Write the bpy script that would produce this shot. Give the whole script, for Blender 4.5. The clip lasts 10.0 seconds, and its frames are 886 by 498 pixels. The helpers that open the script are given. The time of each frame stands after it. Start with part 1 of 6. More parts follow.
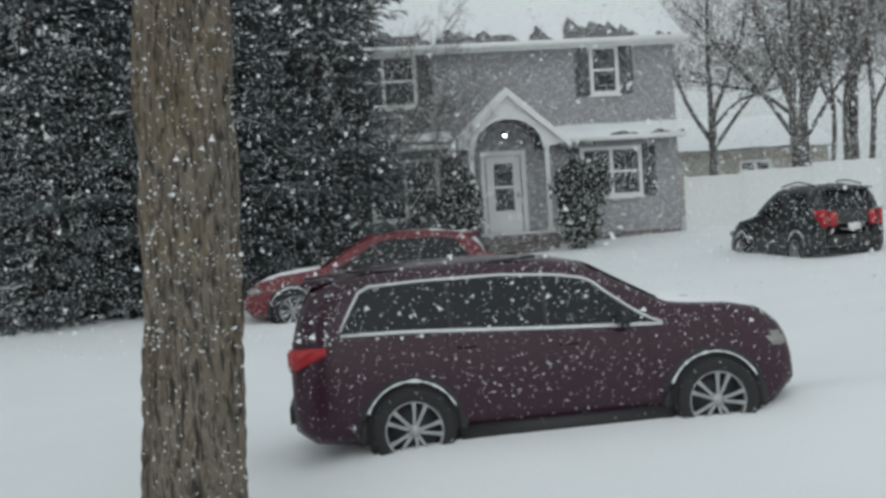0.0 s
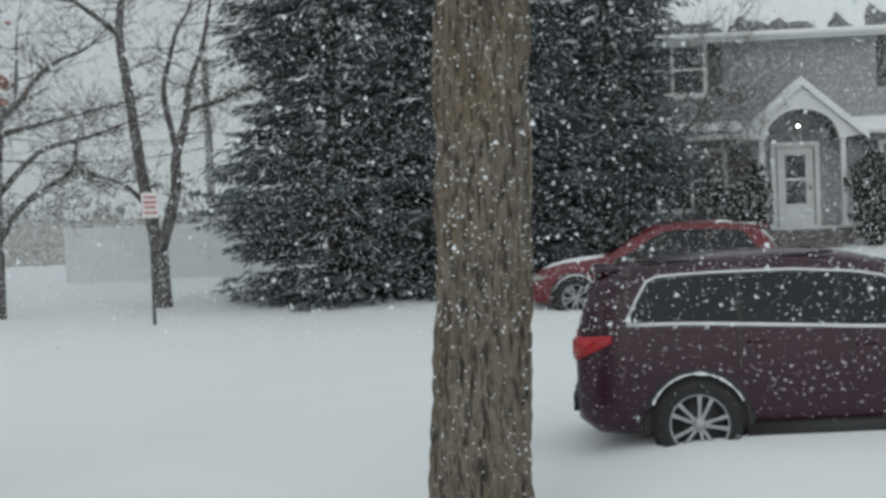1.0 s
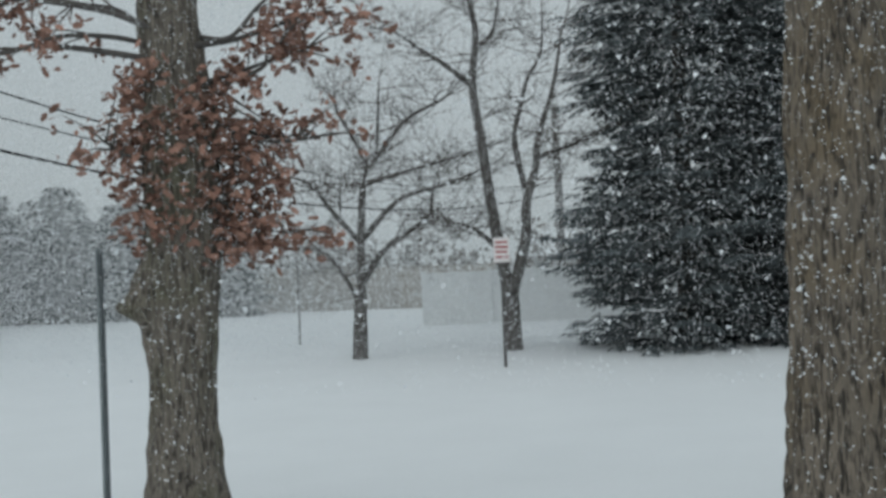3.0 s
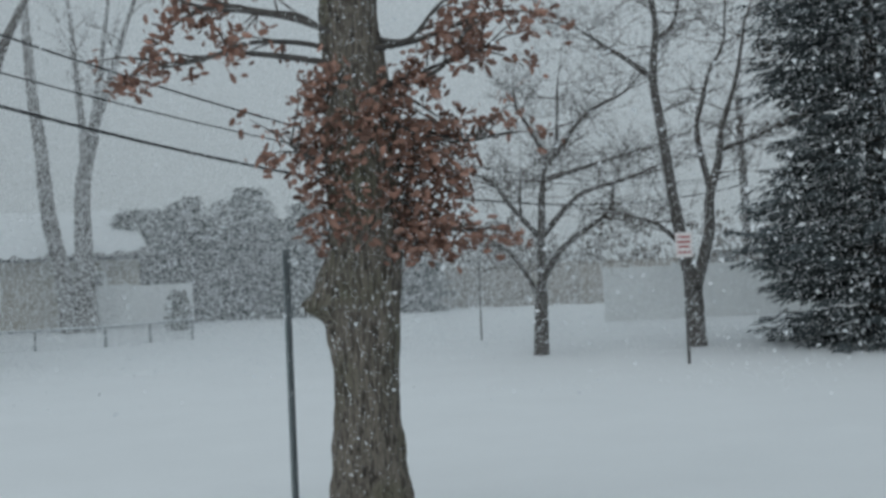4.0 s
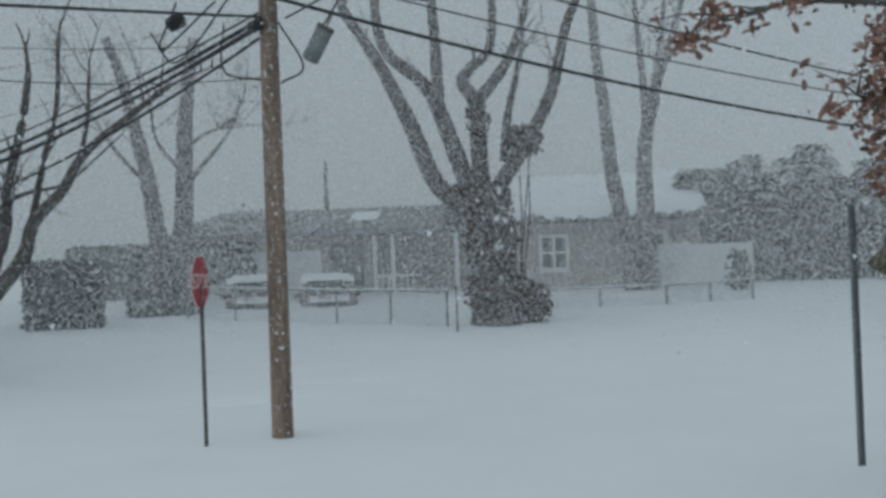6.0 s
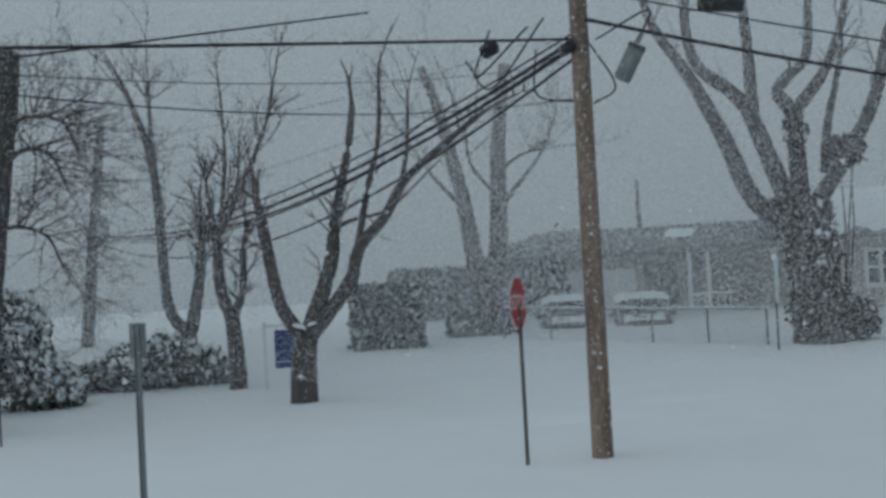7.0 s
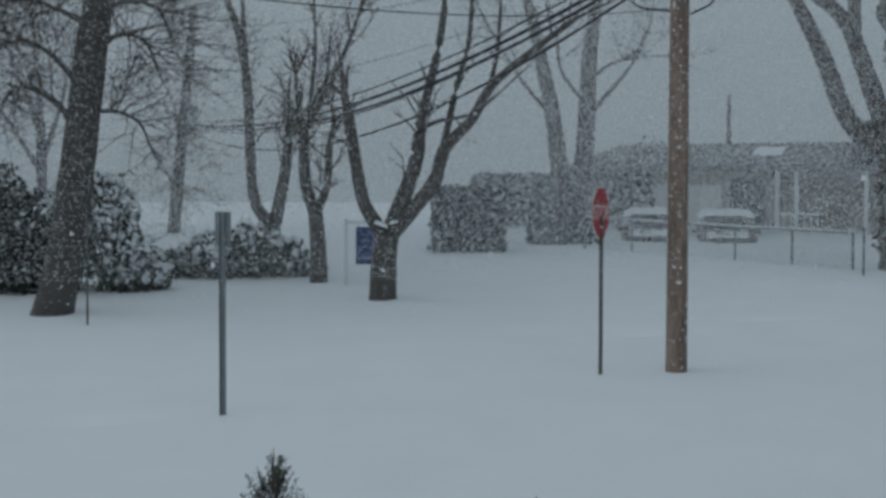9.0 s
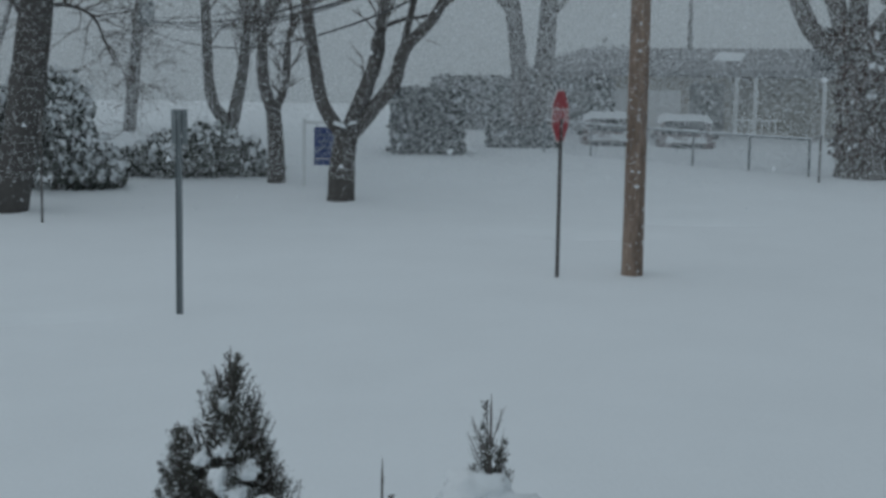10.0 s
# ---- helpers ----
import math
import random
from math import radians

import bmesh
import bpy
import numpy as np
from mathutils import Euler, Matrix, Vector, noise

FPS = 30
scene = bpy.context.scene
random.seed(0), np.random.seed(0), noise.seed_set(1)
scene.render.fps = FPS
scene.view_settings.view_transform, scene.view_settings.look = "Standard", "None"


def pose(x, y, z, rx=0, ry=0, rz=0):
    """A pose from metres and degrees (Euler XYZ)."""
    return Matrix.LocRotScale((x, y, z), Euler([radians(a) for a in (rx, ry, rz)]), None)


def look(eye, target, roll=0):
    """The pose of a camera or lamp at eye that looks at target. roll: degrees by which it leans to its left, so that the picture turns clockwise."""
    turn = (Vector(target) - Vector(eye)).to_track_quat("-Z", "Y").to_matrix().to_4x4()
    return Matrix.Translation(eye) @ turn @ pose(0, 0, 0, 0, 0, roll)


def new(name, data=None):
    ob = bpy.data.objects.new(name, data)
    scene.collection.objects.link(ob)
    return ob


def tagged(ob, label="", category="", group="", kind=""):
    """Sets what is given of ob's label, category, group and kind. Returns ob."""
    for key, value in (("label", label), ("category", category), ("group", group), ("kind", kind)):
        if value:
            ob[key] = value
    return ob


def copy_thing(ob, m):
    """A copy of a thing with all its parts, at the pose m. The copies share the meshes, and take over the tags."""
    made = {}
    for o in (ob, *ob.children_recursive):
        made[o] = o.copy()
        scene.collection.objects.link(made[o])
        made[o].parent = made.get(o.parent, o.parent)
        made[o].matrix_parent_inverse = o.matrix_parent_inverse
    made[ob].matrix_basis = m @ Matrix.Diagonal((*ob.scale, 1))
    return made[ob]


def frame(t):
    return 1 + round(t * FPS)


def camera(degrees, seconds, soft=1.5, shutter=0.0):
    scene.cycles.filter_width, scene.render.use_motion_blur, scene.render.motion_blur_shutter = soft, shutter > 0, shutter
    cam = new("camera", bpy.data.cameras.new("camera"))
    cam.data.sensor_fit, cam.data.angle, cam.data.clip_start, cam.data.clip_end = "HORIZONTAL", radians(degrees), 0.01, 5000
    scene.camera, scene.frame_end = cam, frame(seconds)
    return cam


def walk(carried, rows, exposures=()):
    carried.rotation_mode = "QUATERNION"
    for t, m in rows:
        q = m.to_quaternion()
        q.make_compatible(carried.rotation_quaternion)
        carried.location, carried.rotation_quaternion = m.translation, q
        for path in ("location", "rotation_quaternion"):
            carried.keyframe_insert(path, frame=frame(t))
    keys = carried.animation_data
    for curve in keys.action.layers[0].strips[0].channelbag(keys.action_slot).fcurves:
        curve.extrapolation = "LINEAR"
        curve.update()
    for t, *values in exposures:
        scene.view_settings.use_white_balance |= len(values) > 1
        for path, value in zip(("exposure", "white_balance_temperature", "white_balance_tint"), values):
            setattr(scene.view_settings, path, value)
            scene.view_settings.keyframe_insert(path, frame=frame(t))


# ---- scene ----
EYE = 2.6
cam = camera(38.0, 10.0, soft=3.3)
# seconds, yaw, pitch, roll, and the hand's drift in metres: a handheld pan from one spot
ROWS = [
    (0, 0.02, -1.41, 3.55, 0.043, 0.049, 0.004),
    (0.5, 3.99, -1.13, 2.22, 0.001, 0.038, 0.009),
    (0.8, 9.19, -1.12, 2.30, -0.030, 0.035, 0.004),
    (1, 12.47, -1.30, 2.10, -0.030, 0.006, -0.003),
    (1.5, 18.00, -0.52, 2.38, 0.010, -0.020, -0.001),
    (2, 21.98, 0.13, 2.60, -0.040, 0.001, 0.001),
    (3.3, 30.26, 1.50, 2.28, 0.020, 0.056, -0.014),
    (3.5, 32.07, 1.50, 2.42, 0.035, 0.075, 0.001),
    (4, 36.05, 1.34, 2.51, 0.018, 0.030, 0.020),
    (4.5, 40.48, 1.18, 2.66, 0.011, -0.016, 0.016),
    (5, 45.86, 0.93, 2.87, -0.043, -0.068, 0.016),
    (5.5, 52.07, 0.72, 3.27, -0.008, -0.012, -0.003),
    (6, 60.61, 0.60, 2.18, -0.013, 0.045, -0.024),
    (6.2, 65.00, 0.76, 2.08, -0.009, 0.015, -0.011),
    (7.3, 75.35, 1.92, 3.33, -0.014, -0.027, 0.004),
    (7.5, 75.65, 1.57, 3.25, -0.019, -0.035, 0.015),
    (8, 76.66, 1.08, 1.37, -0.012, -0.053, 0.014),
    (8.5, 77.84, 0.99, 0.55, 0.013, -0.044, 0.008),
    (9, 78.09, -2.12, -0.08, 0.012, -0.032, -0.010),
    (9.5, 76.72, -6.85, -0.52, 0.018, 0.005, -0.016),
    (10, 76.29, -6.44, -0.90, -0.001, -0.030, -0.022),
]
# exposure and white balance drift while the clip darkens
EXPOSURES = [(0.0, 0.12, 6370, 9), (2.0, 0.14, 6400, 8), (3.5, -0.13, 6120, 8), (6.0, -0.33, 5950, 7), (7.5, -0.61, 5780, 6), (10.0, -0.65, 5800, 7)]
walk(cam, [(t, pose(dx, dy, EYE + dz, 90 + pitch, roll, yaw)) for t, yaw, pitch, roll, dx, dy, dz in ROWS], EXPOSURES)


def rise(x, y):
    """The height of the snow-covered ground."""
    r = math.hypot(x, y)
    k = min(1.0, 40.0 / max(r, 1e-6))
    x, y = x * k, y * k
    # a low snow bank along the parked car
    bank = 0.31 * math.exp(-(((y - 11.3 - 0.08 * x) / 1.2) ** 2)) / (1 + math.exp(-(x + 1.0) * 3)) / (1 + math.exp((x - 9) * 1.2))
    # shallow wheel ruts half filled by the new snow
    for u, v, a, b, turn in ((-19.4, 7.1, 0.8, 0.24, 1.22), (-20.2, 9.2, 1.1, 0.22, 1.15), (-20.97, 18.3, 0.7, 0.2, 0.86), (-14.6, -1.6, 1.2, 0.2, 1.6)):
        if abs(x - u) < 4 and abs(y - v) < 4:
            c, s = math.cos(turn), math.sin(turn)
            f, g = (x - u) * c + (y - v) * s, (v - y) * c + (x - u) * s
            bank -= 0.19 * math.exp(-((f / a) ** 2) - (g / b) ** 2)
    return bank + 0.06309 + 0.011361 * x + 0.032191 * y + 0.001358 * x * x + 0.000467 * x * y + 0.000311 * y * y


# ---- light: an overcast winter sky ----
world = bpy.data.worlds.new("overcast_sky")
scene.world = world
world.use_nodes = True
wn, wl = world.node_tree.nodes, world.node_tree.links
sky = wn.new("ShaderNodeTexSky")
sky.sky_type, sky.sun_disc = "NISHITA", False
sky.sun_elevation, sky.sun_rotation = radians(35), radians(200)
sky.air_density, sky.dust_density = 1.0, 4.0
dull = wn.new("ShaderNodeHueSaturation")
dull.inputs["Saturation"].default_value = 0.2
dull.inputs["Value"].default_value = 0.1
wl.new(sky.outputs[0], dull.inputs["Color"])
cloud = wn.new("ShaderNodeMix")
cloud.data_type = "RGBA"
cloud.inputs["Factor"].default_value = 0.82
cloud.inputs["B"].default_value = (0.50, 0.545, 0.55, 1)
wl.new(dull.outputs[0], cloud.inputs["A"])
# the cloud cover thickens gently towards the west and the horizon
where, axes = wn.new("ShaderNodeTexCoord"), wn.new("ShaderNodeSeparateXYZ")
wl.new(where.outputs["Generated"], axes.inputs[0])
west, high, both = wn.new("ShaderNodeMapRange"), wn.new("ShaderNodeMapRange"), wn.new("ShaderNodeMath")
west.interpolation_type = "SMOOTHSTEP"
for node, lo, hi, a, b in ((west, -1.0, -0.55, 0.87, 1.0), (high, 0.0, 0.9, 0.97, 1.12)):
    node.inputs["From Min"].default_value, node.inputs["From Max"].default_value = lo, hi
    node.inputs["To Min"].default_value, node.inputs["To Max"].default_value = a, b
wl.new(axes.outputs["X"], west.inputs["Value"])
wl.new(axes.outputs["Z"], high.inputs["Value"])
both.operation = "MULTIPLY"
wl.new(west.outputs[0], both.inputs[0])
wl.new(high.outputs[0], both.inputs[1])
wl.new(both.outputs[0], wn["Background"].inputs["Strength"])
wl.new(cloud.outputs["Result"], wn["Background"].inputs["Color"])
sun = new("sun", bpy.data.lights.new("sun", "SUN"))
sun.data.energy, sun.data.angle, sun.data.color = 0.5, radians(120), (1.0, 0.97, 0.93)
sun.matrix_world = look((5, -14, 12), (0, 0, 0))


# ---- materials ----
def mat(name, col, rough=0.7, var=0.25, scale=6.0, fine=60.0, bump=0.3, metal=0.0, stretch=(1, 1, 1), dust=0.0, island=0.0, depth=0.01, per=0.0, dscale=0.0):
    """A surface with grain at two scales; dust: share of wind-blown snow on it, on far things also paleness put in for
    haze; island, per: variation from piece to piece.
    """
    m = bpy.data.materials.new(name)
    m.use_nodes = True
    n, l = m.node_tree.nodes, m.node_tree.links
    b = n["Principled BSDF"]
    b.inputs["Roughness"].default_value, b.inputs["Metallic"].default_value = rough, metal
    tc, mp = n.new("ShaderNodeTexCoord"), n.new("ShaderNodeMapping")
    mp.inputs["Scale"].default_value = stretch
    l.new(tc.outputs["Object"], mp.inputs["Vector"])
    big, small = n.new("ShaderNodeTexNoise"), n.new("ShaderNodeTexNoise")
    for tex, s in ((big, scale), (small, fine)):
        tex.inputs["Scale"].default_value, tex.inputs["Detail"].default_value = s, 5
        l.new(mp.outputs[0], tex.inputs["Vector"])
    add = n.new("ShaderNodeMath")
    add.operation = "MULTIPLY_ADD"
    add.inputs[1].default_value = 0.5
    l.new(small.outputs[0], add.inputs[0])
    half = n.new("ShaderNodeMath")
    half.operation = "MULTIPLY"
    half.inputs[1].default_value = 0.5
    l.new(big.outputs[0], half.inputs[0])
    l.new(half.outputs[0], add.inputs[2])
    ramp = n.new("ShaderNodeValToRGB")
    ramp.color_ramp.elements[0].position, ramp.color_ramp.elements[1].position = 0.3, 0.7
    ramp.color_ramp.elements[0].color = (*[c * (1 - var) for c in col], 1)
    ramp.color_ramp.elements[1].color = (*[min(1, c * (1 + var)) for c in col], 1)
    l.new(add.outputs[0], ramp.inputs[0])
    out = ramp.outputs[0]
    if island or per:
        hs, src = n.new("ShaderNodeHueSaturation"), None
        if island:
            src = n.new("ShaderNodeNewGeometry").outputs["Random Per Island"]
        else:
            src = n.new("ShaderNodeObjectInfo").outputs["Random"]
        mr = n.new("ShaderNodeMapRange")
        a = island or per
        mr.inputs["To Min"].default_value, mr.inputs["To Max"].default_value = 1 - a, 1 + a
        l.new(src, mr.inputs["Value"])
        l.new(mr.outputs[0], hs.inputs["Value"])
        l.new(out, hs.inputs["Color"])
        out = hs.outputs[0]
    if dust:
        sn = n.new("ShaderNodeTexNoise")
        sn.inputs["Scale"].default_value, sn.inputs["Detail"].default_value = dscale or fine * 0.35, 4
        l.new(tc.outputs["Object"], sn.inputs["Vector"])
        mr = n.new("ShaderNodeMapRange")
        mr.inputs["From Min"].default_value, mr.inputs["From Max"].default_value = 0.72 - dust * 0.5, 0.80 - dust * 0.5
        l.new(sn.outputs[0], mr.inputs["Value"])
        mx = n.new("ShaderNodeMix")
        mx.data_type = "RGBA"
        mx.inputs["B"].default_value = (0.8, 0.83, 0.85, 1)
        l.new(mr.outputs[0], mx.inputs["Factor"])
        l.new(out, mx.inputs["A"])
        out = mx.outputs["Result"]
    l.new(out, b.inputs["Base Color"])
    if rough < 0.1:
        b.inputs["Specular IOR Level"].default_value = 0.3
    if bump:
        bp = n.new("ShaderNodeBump")
        bp.inputs["Strength"].default_value, bp.inputs["Distance"].default_value = bump, depth
        l.new(add.outputs[0], bp.inputs["Height"])
        l.new(bp.outputs[0], b.inputs["Normal"])
    return m


SNOW = mat("snow", (0.80, 0.83, 0.85), 0.85, 0.03, 0.8, 30, 0.35, depth=0.03)
VEIL = mat("blown_snow", (0.86, 0.88, 0.89), 0.9, 0.02, 3, 30, 0)
# a flake scatters light to both sides
vn, vl = VEIL.node_tree.nodes, VEIL.node_tree.links
soft, thin = vn.new("ShaderNodeMixShader"), vn.new("ShaderNodeBsdfTranslucent")
thin.inputs["Color"].default_value = (0.88, 0.90, 0.91, 1)
soft.inputs[0].default_value = 0.5
vl.new(vn["Principled BSDF"].outputs[0], soft.inputs[1])
vl.new(thin.outputs[0], soft.inputs[2])
vl.new(soft.outputs[0], vn["Material Output"].inputs["Surface"])
FLAKE = mat("snowflake", (0.74, 0.77, 0.79), 0.9, 0.02, 3, 30, 0)


def bark_mat(name, light, dark, moss, speck):
    """Ridged bark: pale plates, dark furrows that run up the trunk, brown and mossy patches, flecks of blown snow."""
    m = mat(name, light, 0.95, 0.35, 5, 55, 0.9, stretch=(1, 1, 0.3), dust=speck, dscale=30, depth=0.03)
    n, l = m.node_tree.nodes, m.node_tree.links
    b = n["Principled BSDF"]
    skin = b.inputs["Base Color"].links[0].from_socket
    tc, mp = n.new("ShaderNodeTexCoord"), n.new("ShaderNodeMapping")
    mp.inputs["Scale"].default_value = (30, 30, 5.2)
    l.new(tc.outputs["Object"], mp.inputs["Vector"])
    fur = n.new("ShaderNodeTexNoise")
    fur.inputs["Scale"].default_value, fur.inputs["Detail"].default_value, fur.inputs["Distortion"].default_value = 1.0, 5, 0.9
    l.new(mp.outputs[0], fur.inputs["Vector"])
    rp = n.new("ShaderNodeMapRange")
    rp.inputs["From Min"].default_value, rp.inputs["From Max"].default_value = 0.36, 0.54
    l.new(fur.outputs[0], rp.inputs["Value"])
    patch = n.new("ShaderNodeTexNoise")
    patch.inputs["Scale"].default_value = 1.6
    l.new(tc.outputs["Object"], patch.inputs["Vector"])
    pr = n.new("ShaderNodeMapRange")
    pr.inputs["From Min"].default_value, pr.inputs["From Max"].default_value, pr.inputs["To Max"].default_value = 0.48, 0.68, 0.7
    l.new(patch.outputs[0], pr.inputs["Value"])
    mossy, deep = n.new("ShaderNodeMix"), n.new("ShaderNodeMix")
    mossy.data_type = deep.data_type = "RGBA"
    mossy.inputs["B"].default_value, deep.inputs["A"].default_value = (*moss, 1), (*dark, 1)
    l.new(pr.outputs[0], mossy.inputs["Factor"])
    l.new(skin, mossy.inputs["A"])
    l.new(rp.outputs[0], deep.inputs["Factor"])
    l.new(mossy.outputs["Result"], deep.inputs["B"])
    l.new(deep.outputs["Result"], b.inputs["Base Color"])
    return m


BARK = bark_mat("furrowed_bark", (0.175, 0.148, 0.118), (0.028, 0.024, 0.019), (0.14, 0.105, 0.06), 0.16)
BARK_OAK = bark_mat("oak_bark", (0.165, 0.145, 0.12), (0.035, 0.03, 0.025), (0.10, 0.10, 0.06), 0.2)
BARK_GREY = mat("grey_bark", (0.095, 0.088, 0.082), 0.95, 0.35, 4, 30, 0.6, stretch=(1, 1, 0.4), dust=0.08, dscale=45)
BARK_WET = mat("dark_wet_bark", (0.075, 0.07, 0.066), 0.85, 0.4, 4, 30, 0.7, stretch=(1, 1, 0.4), dust=0.08, dscale=40)
# far bark: paler, with fine white flecks, haze put into the colour
BARK_FAR = mat("haze_pale_bark", (0.125, 0.115, 0.108), 0.95, 0.3, 4, 30, 0.5, stretch=(1, 1, 0.4), dust=0.17, dscale=85)
TWIG = mat("twig", (0.12, 0.105, 0.095), 0.95, 0.3, 4, 30, 0)
# far twigs are lightened the same way in place of haze
TWIG_FAR = mat("haze_pale_twig", (0.15, 0.14, 0.135), 0.95, 0.3, 4, 30, 0, dust=0.2, dscale=85)
OAK_LEAF = mat("dry_oak_leaf", (0.25, 0.14, 0.105), 0.8, 0.35, 12, 60, 0.2, island=0.5)
NEEDLE = mat("spruce_needles", (0.095, 0.112, 0.119), 0.95, 0.25, 3, 20, 0.0, island=0.2)
# the white flecks on these far needles stand in for haze
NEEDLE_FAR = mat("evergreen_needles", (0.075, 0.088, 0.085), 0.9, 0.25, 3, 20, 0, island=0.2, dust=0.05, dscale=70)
THUJA = mat("arborvitae_foliage", (0.078, 0.078, 0.066), 0.9, 0.4, 8, 60, 0.2, island=0.5)
# shrub and ivy leaves: white flecks too fine to see, a painted haze
SHRUB = mat("shrub_leaves", (0.075, 0.085, 0.072), 0.9, 0.4, 5, 30, 0, island=0.4, dust=0.24, dscale=70)
IVY = mat("withered_ivy", (0.125, 0.098, 0.086), 0.9, 0.35, 5, 30, 0, island=0.3, dust=0.1, dscale=70)
DARK_SHRUB = mat("dark_shrub_leaves", (0.045, 0.05, 0.045), 0.95, 0.3, 5, 30, 0, island=0.3)
for m in (NEEDLE, NEEDLE_FAR, DARK_SHRUB):
    m.node_tree.nodes["Principled BSDF"].inputs["Specular IOR Level"].default_value = 0.15
TAN = mat("weathered_tan_boards", (0.30, 0.275, 0.24), 0.9, 0.15, 2, 25, 0.2, stretch=(1, 1, 0.3), per=0.12)
SIDING = mat("grey_siding", (0.30, 0.30, 0.31), 0.7, 0.08, 1.2, 30, 0.15)
WHITE = mat("white_paint", (0.78, 0.79, 0.78), 0.5, 0.05, 3, 40, 0.1)
VINYL = mat("white_vinyl", (0.72, 0.74, 0.74), 0.45, 0.05, 1, 20, 0.1)
SHUTTER = mat("dark_shutter", (0.05, 0.052, 0.055), 0.6, 0.2, 5, 60, 0.2)
# fine white flecks lighten these roofs as haze would
SHINGLE = mat("dark_shingle", (0.10, 0.10, 0.105), 0.9, 0.4, 4, 40, 0.6, dust=0.22, dscale=60)
GREY_ROOF = mat("grey_shingle", (0.15, 0.15, 0.155), 0.9, 0.2, 2, 30, 0.4)
BRICK_BASE = mat("foundation", (0.16, 0.145, 0.14), 0.9, 0.25, 4, 30, 0.4)
BEIGE = mat("beige_siding", (0.42, 0.39, 0.33), 0.75, 0.1, 1, 20, 0.15)
GLASS = mat("window_glass", (0.035, 0.04, 0.045), 0.06, 0.2, 2, 10, 0)
GLASS_CAR = mat("tinted_car_glass", (0.012, 0.015, 0.017), 0.05, 0.2, 2, 10, 0, dust=0.08, dscale=30)
MAROON = mat("maroon_car_paint", (0.026, 0.0035, 0.014), 0.3, 0.15, 2, 80, 0.02, dust=0.16, dscale=34)
RED = mat("red_car_paint", (0.12, 0.012, 0.02), 0.3, 0.15, 2, 80, 0.02, dust=0.09, dscale=24)
BLACK = mat("black_car_paint", (0.016, 0.018, 0.02), 0.3, 0.15, 2, 80, 0.02, dust=0.10, dscale=22)
BROWN = mat("brown_red_car_paint", (0.10, 0.055, 0.05), 0.35, 0.15, 2, 80, 0.02, dust=0.2)
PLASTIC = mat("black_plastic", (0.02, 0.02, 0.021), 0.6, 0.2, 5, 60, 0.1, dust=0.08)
TYRE = mat("tyre_rubber", (0.022, 0.022, 0.023), 0.85, 0.2, 6, 60, 0.3, dust=0.12)
ALLOY = mat("alloy_rim", (0.36, 0.37, 0.38), 0.35, 0.1, 5, 60, 0.05, metal=0.6)
CHROME = mat("snowy_chrome", (0.68, 0.70, 0.71), 0.35, 0.1, 5, 60, 0.05, metal=0.3)
TAIL = mat("red_lamp_glass", (0.38, 0.015, 0.02), 0.2, 0.1, 5, 60, 0)
HEAD = mat("clear_lamp_glass", (0.28, 0.28, 0.27), 0.15, 0.1, 5, 60, 0)
POLE_WOOD = mat("weathered_pole_wood", (0.215, 0.162, 0.128), 0.95, 0.65, 5, 40, 0.8, stretch=(1, 1, 0.15), dust=0.2, dscale=16)
STEEL = mat("galvanised_steel", (0.21, 0.235, 0.245), 0.6, 0.2, 6, 60, 0.15, metal=0.3)
RUSTY = mat("dull_post", (0.11, 0.105, 0.10), 0.8, 0.3, 6, 50, 0.2)
CABLE = mat("black_cable", (0.018, 0.019, 0.021), 0.7, 0.2, 6, 50, 0.1)
SIGN_RED = mat("stop_red", (0.36, 0.022, 0.035), 0.5, 0.12, 5, 60, 0.05, dust=0.10)
SIGN_WHITE = mat("sign_white", (0.72, 0.68, 0.67), 0.5, 0.06, 5, 60, 0.05)
SIGN_PINK = mat("faded_sign_red", (0.42, 0.12, 0.12), 0.6, 0.1, 5, 60, 0.05)
SIGN_BLUE = mat("sign_blue", (0.03, 0.055, 0.18), 0.5, 0.2, 5, 60, 0.05)
# far thicket, its haze painted in as fine white flecks
WOOD_FAR = mat("bare_thicket", (0.17, 0.155, 0.14), 0.95, 0.3, 1, 10, 0, dust=0.12, dscale=60)
LAMP = bpy.data.materials.new("lit_bulb")
LAMP.use_nodes = True
LAMP.node_tree.nodes["Principled BSDF"].inputs["Emission Color"].default_value = (1, 0.95, 0.85, 1)
LAMP.node_tree.nodes["Principled BSDF"].inputs["Emission Strength"].default_value = 6


# ---- mesh helpers ----
def part(name, bm, material, parent=None, label="", smooth=True):
    me = bpy.data.meshes.new(name)
    bm.to_mesh(me)
    bm.free()
    me.materials.append(material)
    if smooth:
        me.shade_smooth()
    ob = new(name, me)
    if parent is not None:
        ob.parent = parent
    if label:
        ob["label"] = label
    return ob


def thing(name, m, label, category, group="", kind=""):
    ob = new(name)
    ob.empty_display_size = 0.2
    ob.matrix_world = m
    return tagged(ob, label, category, group, kind)


def sheet(name, verts, faces, material, parent=None, label="", smooth=True):
    me = bpy.data.meshes.new(name)
    me.from_pydata([tuple(v) for v in verts], [], faces)
    me.materials.append(material)
    if smooth:
        me.shade_smooth()
    ob = new(name, me)
    if parent is not None:
        ob.parent = parent
    if label:
        ob["label"] = label
    return ob


